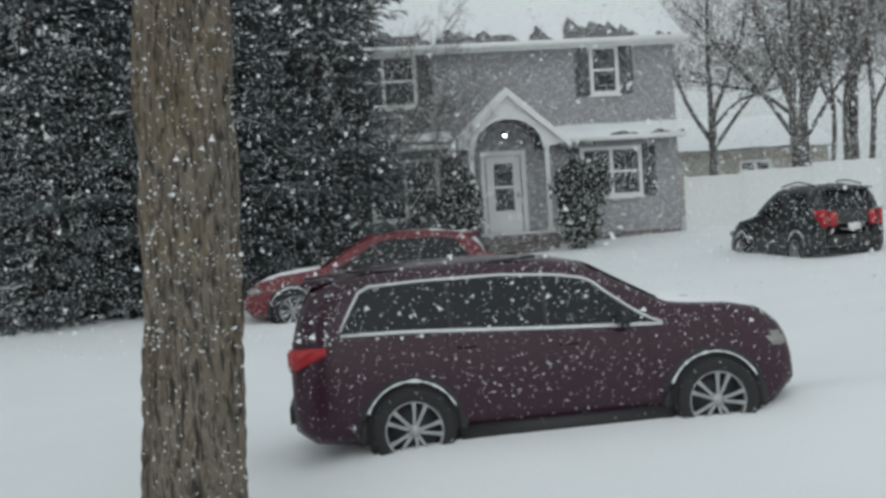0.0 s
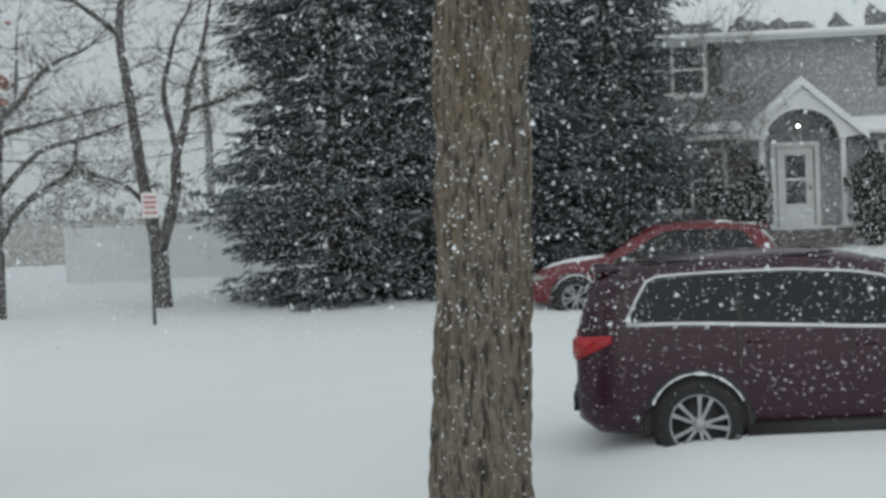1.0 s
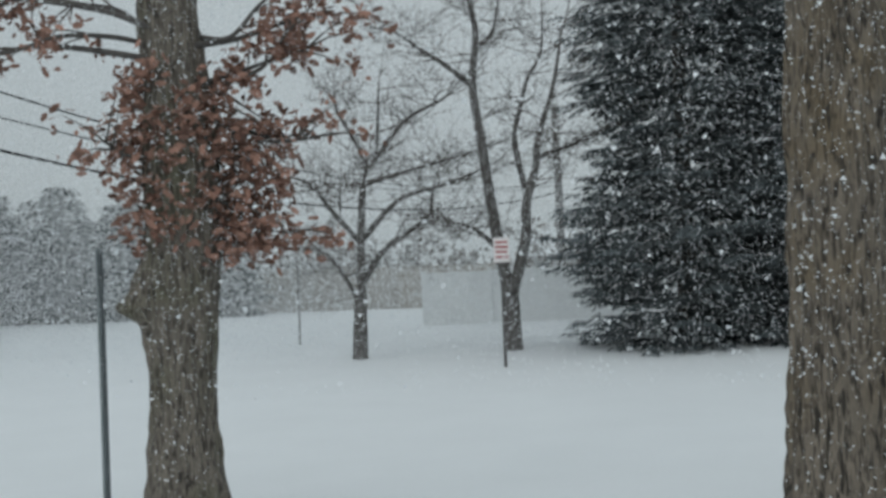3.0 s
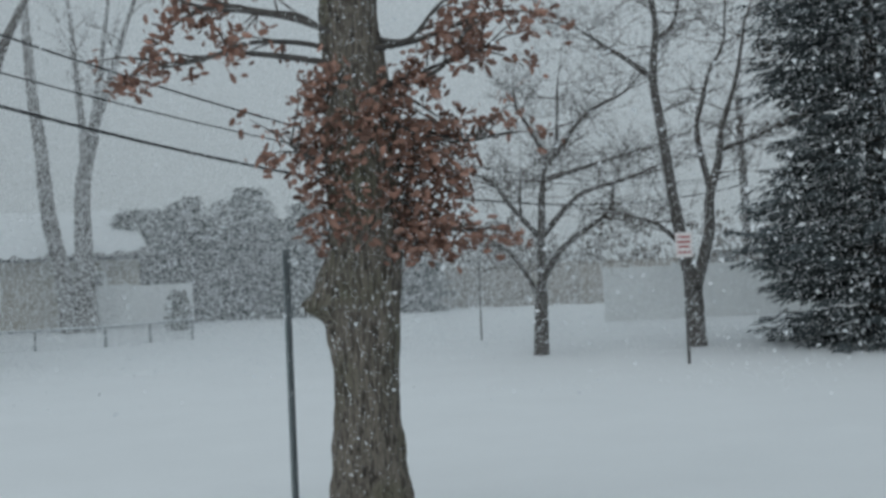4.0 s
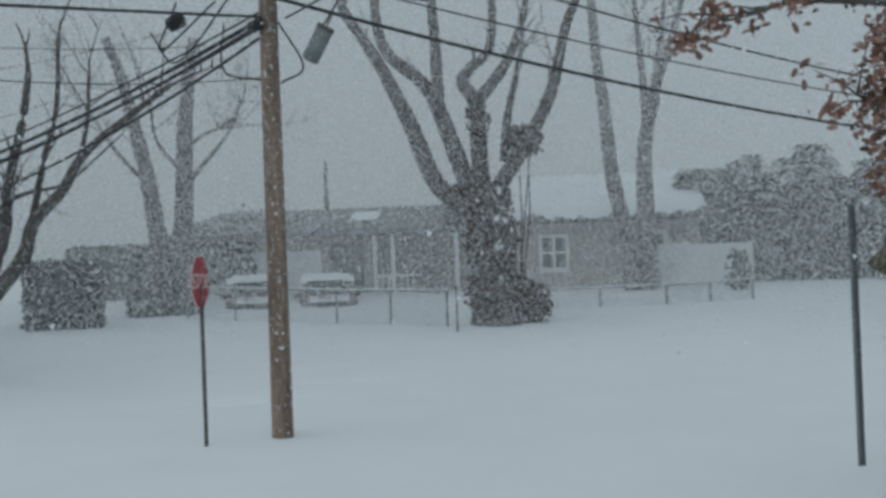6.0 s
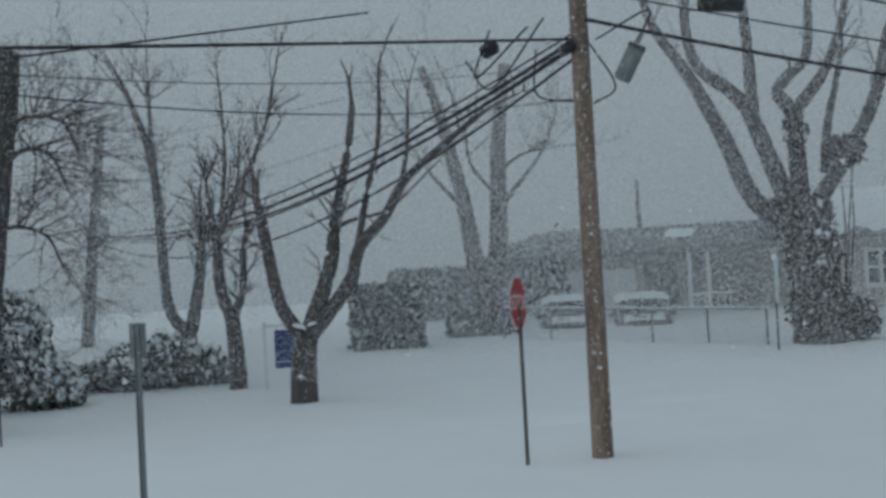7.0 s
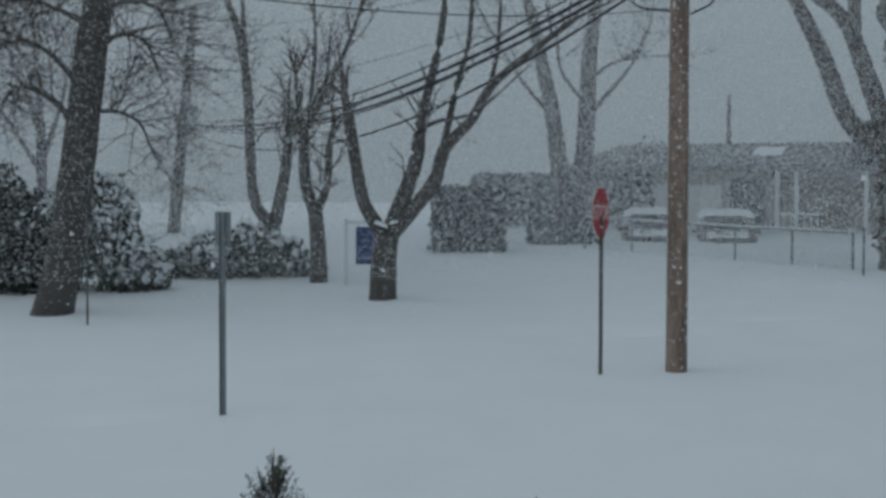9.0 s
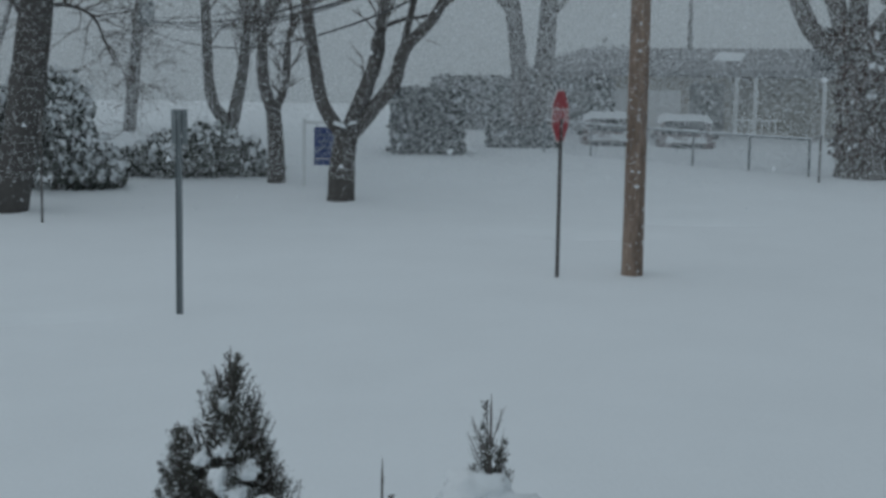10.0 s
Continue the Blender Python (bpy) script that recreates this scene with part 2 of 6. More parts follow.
def box(bm, x0, x1, y0, y1, z0, z1, bevel=0.0):
    made = bmesh.ops.create_cube(bm, size=1.0, matrix=Matrix.Translation(((x0 + x1) / 2, (y0 + y1) / 2, (z0 + z1) / 2)) @ Matrix.Diagonal((x1 - x0, y1 - y0, z1 - z0, 1)))
    if bevel:
        edges = list({e for v in made["verts"] for e in v.link_edges})
        bmesh.ops.bevel(bm, geom=edges, offset=bevel, segments=2, affect="EDGES")
    return bm


def boxed(*a, bevel=0.0):
    return box(bmesh.new(), *a, bevel=bevel)


def tube_data(V, F, pts, radii, n=8):
    """Adds a tapered tube through pts to the lists V and F."""
    start = len(V)
    pts = [Vector(p) for p in pts]
    for i, p in enumerate(pts):
        d = (pts[min(i + 1, len(pts) - 1)] - pts[max(i - 1, 0)]).normalized()
        a = d.orthogonal().normalized() if abs(d.z) > 0.95 else d.cross(Vector((0, 0, 1))).normalized()
        b = d.cross(a)
        for k in range(n):
            t = 2 * math.pi * k / n
            V.append(p + (a * math.cos(t) + b * math.sin(t)) * radii[i])
    for i in range(len(pts) - 1):
        for k in range(n):
            q, r = start + i * n + k, start + i * n + (k + 1) % n
            F.append((q, r, r + n, q + n))
    F.append(tuple(range(start, start + n))[::-1])
    F.append(tuple(range(len(V) - n, len(V))))


def curve_pts(pts, sub=4):
    """A smooth line through the points (Catmull-Rom)."""
    p = [Vector(q) for q in pts]
    p = [p[0] * 2 - p[1]] + p + [p[-1] * 2 - p[-2]]
    out = []
    for i in range(1, len(p) - 2):
        for k in range(sub):
            t = k / sub
            a, b, c, d = p[i - 1], p[i], p[i + 1], p[i + 2]
            out.append(0.5 * (2 * b + (c - a) * t + (2 * a - 5 * b + 4 * c - d) * t * t + (3 * b - a - 3 * c + d) * t ** 3))
    out.append(p[-2])
    return out


def tube(name, pts, r0, r1, material, parent=None, n=8, label="", sub=0):
    if sub:
        pts = curve_pts(pts, sub)
    V, F = [], []
    m = len(pts) - 1
    tube_data(V, F, pts, [r0 + (r1 - r0) * i / m for i in range(m + 1)], n)
    return sheet(name, V, F, material, parent, label)


def smooth_at(x, keys):
    """Value at x of a line through keys, eased."""
    if x <= keys[0][0]:
        return keys[0][1]
    for (a, p), (b, q) in zip(keys, keys[1:]):
        if x <= b:
            f = (x - a) / (b - a)
            return p + (q - p) * f
    return keys[-1][1]


def cyl(bm, r, z0, z1, n=16, at=(0, 0), r2=None):
    return bmesh.ops.create_cone(bm, cap_ends=True, segments=n, radius1=r, radius2=r if r2 is None else r2, depth=z1 - z0, matrix=Matrix.Translation((at[0], at[1], (z0 + z1) / 2)))


def on(x, y, turn=0.0, sink=0.0):
    return pose(x, y, rise(x, y) - sink, 0, 0, turn)


# ---- the ground: one sheet of fresh snow out to the horizon ----
def ground():
    V, F, NA = [], [], 500
    radii = [0.6 * 20 ** (i / 45) for i in range(45)] + [12 + 0.17 * i for i in range(118)] + [32 * (900 / 32) ** (i / 60) for i in range(61)]
    NR = len(radii)
    for r in radii:
        for k in range(NA):
            a = 2 * math.pi * k / NA
            x, y = r * math.cos(a), r * math.sin(a)
            z = rise(x, y)
            fade = max(0.0, 1 - r / 120)
            z += fade * (0.045 * noise.noise((x * 0.22, y * 0.35, 3)) + 0.018 * noise.noise((x * 0.8, y * 1.1, 7)))
            V.append((x, y, z))
    for i in range(NR - 1):
        for k in range(NA):
            q, s = i * NA + k, i * NA + (k + 1) % NA
            F.append((q, q + NA, s + NA, s))
    V.append((0, 0, rise(0, 0)))
    for k in range(NA):
        F.append((len(V) - 1, k, (k + 1) % NA))
    return tagged(sheet("ground", V, F, SNOW), "fresh smooth snow covering lawns and street", "snow", kind="structure")


ground()


# limbs of each tree: radius at foot, radius at tip, then (sideways, up) in metres from the foot
TREES = {}
TREES['vase_tree'] = ((-14.33, 23.14), [
    (0.143, 0.105, [(-0, -0.03), (0.03, 0.62), (0.06, 1.39)]),
    (0.088, 0.018, [(0.07, 1.27), (0.11, 2.5), (0.22, 3.8), (0.48, 4.24), (0.57, 5.5)]),
    (0.05, 0.016, [(-0.03, 1.3), (-0.26, 1.74), (-0.6, 2.2), (-0.86, 2.4)]),
    (0.05, 0.014, [(0.05, 2.5), (-0.54, 3.2), (-0.8, 3.6), (-1.14, 3.8)]),
    (0.05, 0.012, [(0.34, 4.05), (-0.02, 4.8), (-0.3, 5.35), (-0.35, 5.9)]),
    (0.07, 0.02, [(0.11, 1.6), (0.57, 2.25), (1.2, 2.7), (1.6, 3.0), (1.72, 3.6)]),
    (0.058, 0.012, [(0.14, 2.5), (0.94, 3.3), (1.96, 3.6), (2.9, 3.96)]),
    (0.05, 0.012, [(0.3, 3.7), (1.3, 3.96), (2.6, 4.3)]),
    (0.052, 0.012, [(0.46, 4.15), (1.13, 5.0), (1.96, 5.44), (2.33, 5.8)]),
    (0.03, 0.01, [(-0.3, 2.95), (-0.3, 3.4), (-0.26, 3.9)]),
])
TREES['twin_leader_tree'] = ((-11.59, 24.94), [
    (0.163, 0.133, [(-0, -0.05), (-0.01, 0.69), (-0.02, 1.35)]),
    (0.121, 0.03, [(-0.05, 1.17), (-0.22, 2.14), (-0.36, 3.1), (-0.53, 4.56), (-0.64, 5.53), (-0.53, 6.49), (-0.62, 7.23), (-0.7, 8.33)]),
    (0.109, 0.024, [(0.03, 1.29), (0.33, 2.35), (0.37, 3.07), (0.58, 3.78), (0.66, 4.38), (0.95, 5.21), (1.12, 6.04)]),
    (0.06, 0.018, [(0.4, 3.31), (0.19, 4.52), (0.33, 5.24), (0.53, 5.95), (0.85, 6.54), (0.94, 7.5)]),
    (0.054, 0.018, [(-0.22, 2.14), (-0.68, 2.57), (-1.06, 2.73)]),
    (0.054, 0.012, [(0.62, 4.08), (1.29, 4.29), (1.95, 4.58)]),
    (0.06, 0.012, [(-0.61, 5.63), (-1.27, 6.15), (-1.8, 6.51), (-2.24, 6.84)]),
    (0.048, 0.012, [(-0.55, 6.47), (-0.16, 6.84), (0.02, 7.8)]),
])
TREES['ivy_tree'] = ((-25.98, 16.16), [
    (0.638, 0.403, [(-0, -0.06), (-0.07, 1.48), (-0.18, 3.22)]),
    (0.242, 0.094, [(-0.54, 2.64), (-1.37, 3.34), (-1.94, 4.76), (-2.44, 5.84), (-2.83, 6.59), (-3.53, 7.74), (-3.81, 8.81)]),
    (0.228, 0.094, [(-0.53, 2.97), (-1.03, 4.46), (-1.38, 5.41), (-1.78, 5.96), (-2.51, 6.64), (-2.75, 7.72), (-2.64, 8.78)]),
    (0.161, 0.081, [(-1.28, 5.27), (-1.29, 6.61), (-1.36, 7.95), (-1.39, 8.75)]),
    (0.228, 0.094, [(-0.32, 3.09), (-0.36, 4.57), (-0.4, 5.37), (-0.7, 5.92), (-0.44, 6.34), (0.01, 6.84), (0.14, 8.58)]),
    (0.161, 0.067, [(-0.38, 5.24), (0.35, 6.15), (0.8, 7.22), (1.06, 8.56)]),
    (0.202, 0.081, [(0.08, 3.21), (0.8, 4.26), (1.38, 5.31), (1.72, 6.65), (2.2, 7.72)]),
    (0.121, 0.054, [(0.25, 3.87), (0.37, 4.94), (0.6, 5.88), (0.81, 6.81)]),
])
TREES['double_trunk_tree'] = ((-30.17, 23.76), [
    (0.287, 0.118, [(-0.26, -0.07), (-0.42, 1.49), (-0.77, 3.36), (-0.93, 5.4), (-1.11, 6.93), (-1.24, 9.48)]),
    (0.32, 0.169, [(0.17, -0.06), (0.17, 2.13), (0.2, 4.16), (0.56, 5.67)]),
    (0.135, 0.067, [(0.29, 5), (0.22, 6.36), (0.12, 7.89), (-0, 9.59)]),
    (0.126, 0.051, [(0.52, 5.58), (1.26, 7.75), (1.8, 9.33)]),
    (0.118, 0.051, [(0.45, 5.5), (0.76, 7.18), (1.07, 9.37)]),
])
TREES['pollard_tree'] = ((-24.48, 3.94), [
    (0.251, 0.196, [(-0, -0.06), (0.03, 0.71), (0.11, 1.31)]),
    (0.131, 0.098, [(0.04, 1.23), (-0.35, 1.88), (-0.51, 2.66), (-0.67, 3.69)]),
    (0.12, 0.054, [(0.11, 1.36), (0.58, 2.56), (0.7, 3.32), (1.01, 4.61), (1.14, 5.48)]),
    (0.098, 0.065, [(0.17, 1.31), (0.44, 1.9), (0.72, 2.75), (0.76, 3.37)]),
    (0.142, 0.044, [(0.22, 1.31), (0.96, 2.23), (1.17, 2.88), (1.67, 3.43), (2.06, 4.08), (2.83, 4.73), (3.57, 5.28)]),
    (0.065, 0.033, [(1.17, 2.94), (1.41, 4.08), (1.63, 4.94), (1.69, 6.23)]),
    (0.049, 0.022, [(2.06, 4.06), (2.21, 4.84), (2.26, 5.81)]),
    (0.044, 0.016, [(0.76, 3.32), (1.17, 3.48), (1.83, 3.65), (2.7, 4.41)]),
])
TREES['forked_tree'] = ((-27.63, 3.07), [
    (0.171, 0.134, [(-0, -0.05), (-0.02, 0.77), (-0.08, 1.59)]),
    (0.122, 0.085, [(-0.09, 1.47), (-0.3, 2.22), (-0.31, 3.07), (-0.4, 3.49)]),
    (0.085, 0.067, [(-0.02, 1.56), (0.17, 2.1), (0.22, 2.95)]),
    (0.061, 0.031, [(-0.35, 3.13), (0.07, 3.92), (0.43, 4.64), (0.86, 5.73), (1.04, 6.58)]),
    (0.049, 0.024, [(-0.21, 3.55), (-0.11, 4.52), (-0.07, 5.24), (-0.11, 6.44)]),
    (0.043, 0.018, [(0.08, 3.89), (0.19, 4.52), (0.25, 5.24)]),
])
TREES['yard_tree'] = ((-29.91, 2.27), [
    (0.211, 0.171, [(-0, -0.03), (-0.02, 0.69), (-0.06, 1.21)]),
    (0.132, 0.053, [(-0.06, 1.05), (-0.45, 1.73), (-0.55, 3.55), (-0.68, 5.1), (-1, 6.12), (-1.23, 6.75)]),
    (0.145, 0.092, [(0.03, 1.08), (0.27, 2.25), (0.35, 3.14)]),
    (0.092, 0.053, [(0.35, 3.09), (0.59, 3.4), (0.87, 3.82), (1.44, 4.74)]),
    (0.059, 0.033, [(-0.66, 4.97), (-0.67, 5.87), (-0.69, 6.77)]),
])
TREES['far_twin_tree'] = ((-34.30, 10.93), [
    (0.285, 0.126, [(-0.22, -0.37), (-0.35, 1.42), (-0.6, 3.46), (-0.92, 5.02), (-1.24, 6.43), (-1.64, 7.53)]),
    (0.316, 0.142, [(0.28, -0.37), (0.24, 1.42), (0.34, 3.45), (0.4, 5.01), (0.58, 6.56), (0.7, 7.49)]),
    (0.079, 0.024, [(0.35, 3.45), (1.03, 4.23), (1.64, 5), (2.09, 6.08)]),
    (0.071, 0.024, [(-0.6, 3.46), (-1.31, 4.25), (-1.94, 5.19), (-2.57, 6.29)]),
    (0.063, 0.024, [(0.41, 4.54), (1.18, 5), (2.1, 5.15)]),
    (0.063, 0.024, [(0.35, 3.77), (-0.37, 4.71), (-0.53, 5.95), (-1.01, 7.2)]),
])
TREES['leaning_tree'] = ((-24.20, -2.19), [
    (0.352, 0.245, [(-0.03, -0.07), (0.31, 1.32), (0.53, 2.96), (0.73, 4.6), (0.91, 5.83), (1, 6.85)]),
    (0.075, 0.021, [(0.57, 3.17), (0.18, 3.77), (-0.3, 4.07), (-0.68, 3.95), (-0.88, 3.45)]),
    (0.064, 0.016, [(0.66, 3.99), (0.1, 4.68), (-0.48, 4.96), (-1.25, 4.64)]),
    (0.064, 0.016, [(0.73, 4.6), (1.19, 5.03), (1.69, 4.94), (1.99, 4.33)]),
    (0.053, 0.016, [(0.63, 3.58), (1.07, 3.69), (1.58, 3.5), (1.83, 2.98)]),
    (0.059, 0.016, [(0.81, 5.22), (0.2, 5.5), (-0.47, 5.67), (-1.14, 5.34)]),
    (0.053, 0.016, [(0.81, 5.22), (1.29, 5.65), (1.9, 5.57), (2.2, 5.07)]),
])
TREES['bare_tree'] = ((10.18, 36.61), [
    (0.2, 0.15, [(-0, 0.83), (-0.05, 2.2), (-0.07, 3.33)]),
    (0.117, 0.033, [(-0.05, 3.16), (-0.49, 4.32), (-0.9, 5.49), (-1.14, 6.96)]),
    (0.117, 0.042, [(-0.04, 3.32), (0, 4.76), (-0.01, 6.2), (-0.04, 7.16)]),
    (0.108, 0.033, [(-0.04, 2.36), (0.55, 3.44), (1, 4.83), (1.32, 6.7)]),
    (0.092, 0.025, [(-0.09, 2.2), (-0.85, 3.39), (-1.74, 4.43), (-2.49, 5.47)]),
    (0.075, 0.025, [(-0.12, 2.85), (-1, 3.56), (-1.93, 3.8), (-2.96, 4.05)]),
])
TREES['slender_tree'] = ((11.77, 37.18), [
    (0.12, 0.043, [(-0, 0.63), (0.02, 2.83), (0.27, 4.76), (0.29, 6.86)]),
    (0.111, 0.043, [(0.61, 0.59), (0.79, 2.77), (0.73, 4.71), (1.13, 6.77)]),
    (0.086, 0.034, [(-0.47, 0.66), (-0.3, 2.53), (-0.42, 4.5), (-0.65, 6.8)]),
    (0.069, 0.026, [(0.11, 3.15), (0.64, 4.4), (0.96, 6.3)]),
    (0.06, 0.026, [(-0.28, 2.69), (-0.78, 4.04), (-1.04, 5.21)]),
    (0.069, 0.026, [(0.79, 2.77), (1.39, 4.01), (1.76, 5.58)]),
])
TREES['oak'] = ((-7.39, 8.95), [
    (0.463, 0.321, [(0.03, -0.59), (0.02, 0.22), (0.02, 1.09), (0.05, 1.85), (0.06, 2.5), (0.07, 3.26), (0.04, 4.08), (-0.02, 4.91), (-0.05, 5.57)]),
    (0.071, 0.022, [(-0.07, 4.31), (-0.61, 4.41), (-1.16, 4.46), (-1.6, 4.39), (-2.04, 4.44)]),
    (0.065, 0.022, [(-0.06, 4.58), (-0.49, 4.74), (-0.93, 4.81), (-1.37, 4.85), (-1.8, 5.03)]),
    (0.071, 0.022, [(0.21, 4.46), (0.65, 4.55), (1.04, 4.7), (1.48, 4.85)]),
    (0.065, 0.022, [(0.19, 3.8), (0.62, 3.62), (1.05, 3.55), (1.51, 3.62)]),
    (0.06, 0.019, [(0.13, 3.1), (0.48, 2.97), (0.8, 2.74), (1.02, 2.68)]),
    (0.054, 0.016, [(0.2, 4.08), (0.64, 4.23), (1.02, 4.37), (1.3, 4.47)]),
    (0.049, 0.016, [(-0.1, 3.43), (-0.32, 3.41), (-0.54, 3.5), (-0.61, 3.59)]),
])
TREES['trunk'] = ((-1.865, 9.21), [
    (0.413, 0.384, [(0.01, -0.18), (0.02, 0.35), (0.05, 1.09), (0.09, 1.9), (0.11, 2.71), (0.13, 3.51), (0.13, 4), (0.14, 4.48)]),
])


# ---- trees ----
def sprout(rng, V, F, p, d, length, r, depth, droop=0.0):
    """A twig that forks on."""
    n = 4
    pts, q, v = [Vector(p)], Vector(p), Vector(d).normalized()
    for i in range(n):
        v = (v + Vector((rng.uniform(-1, 1), rng.uniform(-1, 1), rng.uniform(-1, 1))) * 0.22 + Vector((0, 0, 0.05 - droop))).normalized()
        q = q + v * (length / n)
        pts.append(q.copy())
    tube_data(V, F, pts, [r * (1 - 0.7 * i / n) for i in range(n + 1)], 4 if r < 0.02 else 5)
    if depth > 0:
        for k in range(rng.randint(2, 4)):
            i = rng.randint(1, n)
            w = (pts[i] - pts[i - 1]).normalized()
            side = Vector((rng.uniform(-1, 1), rng.uniform(-1, 1), rng.uniform(-0.4, 0.8))).normalized()
            sprout(rng, V, F, pts[i], w * 0.75 + side * 0.75, length * rng.uniform(0.45, 0.75), max(0.004, r * 0.55), depth - 1, droop)


def bare_tree(name, key, seed, label, bark, twig_len=1.0, twig_depth=2, per_limb=6, droop=0.0, trunks=1, spread=0.5, twig_r=0.013, girth=1.0, level=False):
    """level: the twigs spread in flat tiers."""
    (x, y), limbs = TREES[key]
    turn = math.degrees(math.atan2(-x, y))
    rng = random.Random(seed)
    t = thing(name, on(x, y, turn), label, "tree")
    TV, TF = [], []
    for i, (r0, r1, pts) in enumerate(limbs):
        main = i < trunks
        lean = 0.0 if main else rng.uniform(-spread, spread)
        base = pts[0][1]
        p3 = [(u, lean * (v - base) * (0 if main else 1) + (0 if main else 0.25 * lean), v) for u, v in pts]
        if main:
            p3 = [(p3[0][0], 0, min(p3[0][2], 0) - 0.25)] + [p for p in p3 if p[2] > 0.05]
        line = curve_pts(p3, 5)
        m = len(line) - 1
        radii = [girth * (r0 + (r1 - r0) * j / m) * (1 + 0.10 * noise.noise((j * 0.7, i, seed))) for j in range(m + 1)]
        if main:
            radii[0] *= 1.25
            radii[1] *= 1.12
        V, F = [], []
        tube_data(V, F, line, radii, 14 if main else 9)
        sheet("trunk" if main else "limb", V, F, bark, t)
        if not main:
            for k in range(per_limb):
                j = rng.randint(max(1, m // 3), m)
                w = (line[j] - line[j - 1]).normalized()
                side = Vector((rng.uniform(-1, 1), rng.uniform(-1, 1), rng.uniform(-0.1, 0.25) if level else rng.uniform(-0.3, 0.9))).normalized()
                if level:
                    w = Vector((w.x * 0.8, w.y * 0.8, w.z * 0.25))
                sprout(rng, TV, TF, line[j], w * 0.6 + side * 0.8, twig_len * rng.uniform(0.5, 1.2), max(0.006, min(radii[j] * 0.5, twig_r * 2.2)), twig_depth, droop)
            sprout(rng, TV, TF, line[-1], line[-1] - line[-2], twig_len * 1.1, max(0.008, r1 * 0.9), twig_depth, droop)
    if TV:
        # trees in haze-paled bark get haze-paled twigs
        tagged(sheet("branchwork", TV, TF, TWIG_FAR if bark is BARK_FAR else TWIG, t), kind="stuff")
    return t


def bark_trunk(name, line, radii, material, parent, ridge=0.03, nth=110, step=0.035, freq=9.0, lumps=()):
    """A thick trunk with furrowed bark in relief."""
    line = [Vector(p) for p in line]
    zs = [p.z for p in line]
    z0, z1 = zs[0], zs[-1]
    n = int((z1 - z0) / step)
    V, F = [], []
    for i in range(n + 1):
        z = z0 + (z1 - z0) * i / n
        k = max(j for j in range(len(zs) - 1) if zs[j] <= z + 1e-6)
        f = (z - zs[k]) / (zs[k + 1] - zs[k])
        f = f * f * (3 - 2 * f)
        c, r = line[k].lerp(line[k + 1], f), radii[k] + (radii[k + 1] - radii[k]) * f
        for j in range(nth):
            a = 2 * math.pi * j / nth
            u, w = math.cos(a), math.sin(a)
            h = 1 - abs(noise.noise((u * freq * r * 2.2, w * freq * r * 2.2, z * 1.5))) * 2.2
            h2 = noise.noise((u * 26 * r, w * 26 * r, z * 9))
            rr = r * (1 + 0.05 * noise.noise((u * 1.5, w * 1.5, z * 0.8))) + ridge * (h - 0.5) * -0.8 + ridge * 0.35 * h2
            for la, lz, ls, lh in lumps:
                da = math.atan2(math.sin(a - la), math.cos(a - la))
                rr += lh * math.exp(-((da * r / ls) ** 2 + ((z - lz) / ls) ** 2))
            V.append((c.x + u * rr, c.y + w * rr, z))
    for i in range(n):
        for j in range(nth):
            q, s = i * nth + j, i * nth + (j + 1) % nth
            F.append((q, s, s + nth, q + nth))
    return sheet(name, V, F, material, parent)


def big_trunk():
    (x, y), limbs = TREES["trunk"]
    t = thing("street_tree", on(x, y, math.degrees(math.atan2(-x, y))), "thick upright tree trunk with deeply furrowed grey-brown bark", "tree")
    r0, r1, pts = limbs[0]
    pts = [(0.0, -0.4)] + [p for p in pts if p[1] > 0.2] + [(0.15, 6.5), (0.2, 9.0)]
    n = len(pts) - 1
    rad = [0.44, 0.362, 0.343, 0.335, 0.331, 0.328, 0.325, 0.32, 0.29, 0.22][: n + 1]
    bark_trunk("trunk", [(u, 0, v) for u, v in pts], rad, BARK, t, ridge=0.045)
    # blown snow caught in the furrows, thicker towards the foot
    rng = random.Random(33)
    V, F = [], []
    for _ in range(480):
        v = 0.1 + 5.4 * rng.random() ** 1.5
        k = max(j for j in range(n) if pts[j][1] <= v)
        f = (v - pts[k][1]) / (pts[k + 1][1] - pts[k][1])
        r = rad[k] + (rad[k + 1] - rad[k]) * f + rng.uniform(-0.006, 0.012)
        a = rng.uniform(0, 6.3)
        out, side = Vector((math.cos(a), math.sin(a), 0)), Vector((-math.sin(a), math.cos(a), 0))
        p = Vector((pts[k][0] + (pts[k + 1][0] - pts[k][0]) * f, 0, v)) + out * r
        sx, sz = rng.uniform(0.003, 0.010), rng.uniform(0.004, 0.016)
        tilt = Vector((0, 0, 1)) + side * rng.gauss(0, 0.5)
        st = len(V)
        V.extend((p + side * sx, p + tilt * sz, p - side * sx, p - tilt * sz * 0.7, p + out * 0.012, p - out * 0.03))
        for i in range(4):
            F.extend(((st + i, st + (i + 1) % 4, st + 4), (st + (i + 1) % 4, st + i, st + 5)))
    tagged(sheet("lodged_snow", V, F, SNOW, t, "flecks of snow caught in the bark", smooth=False), kind="stuff")


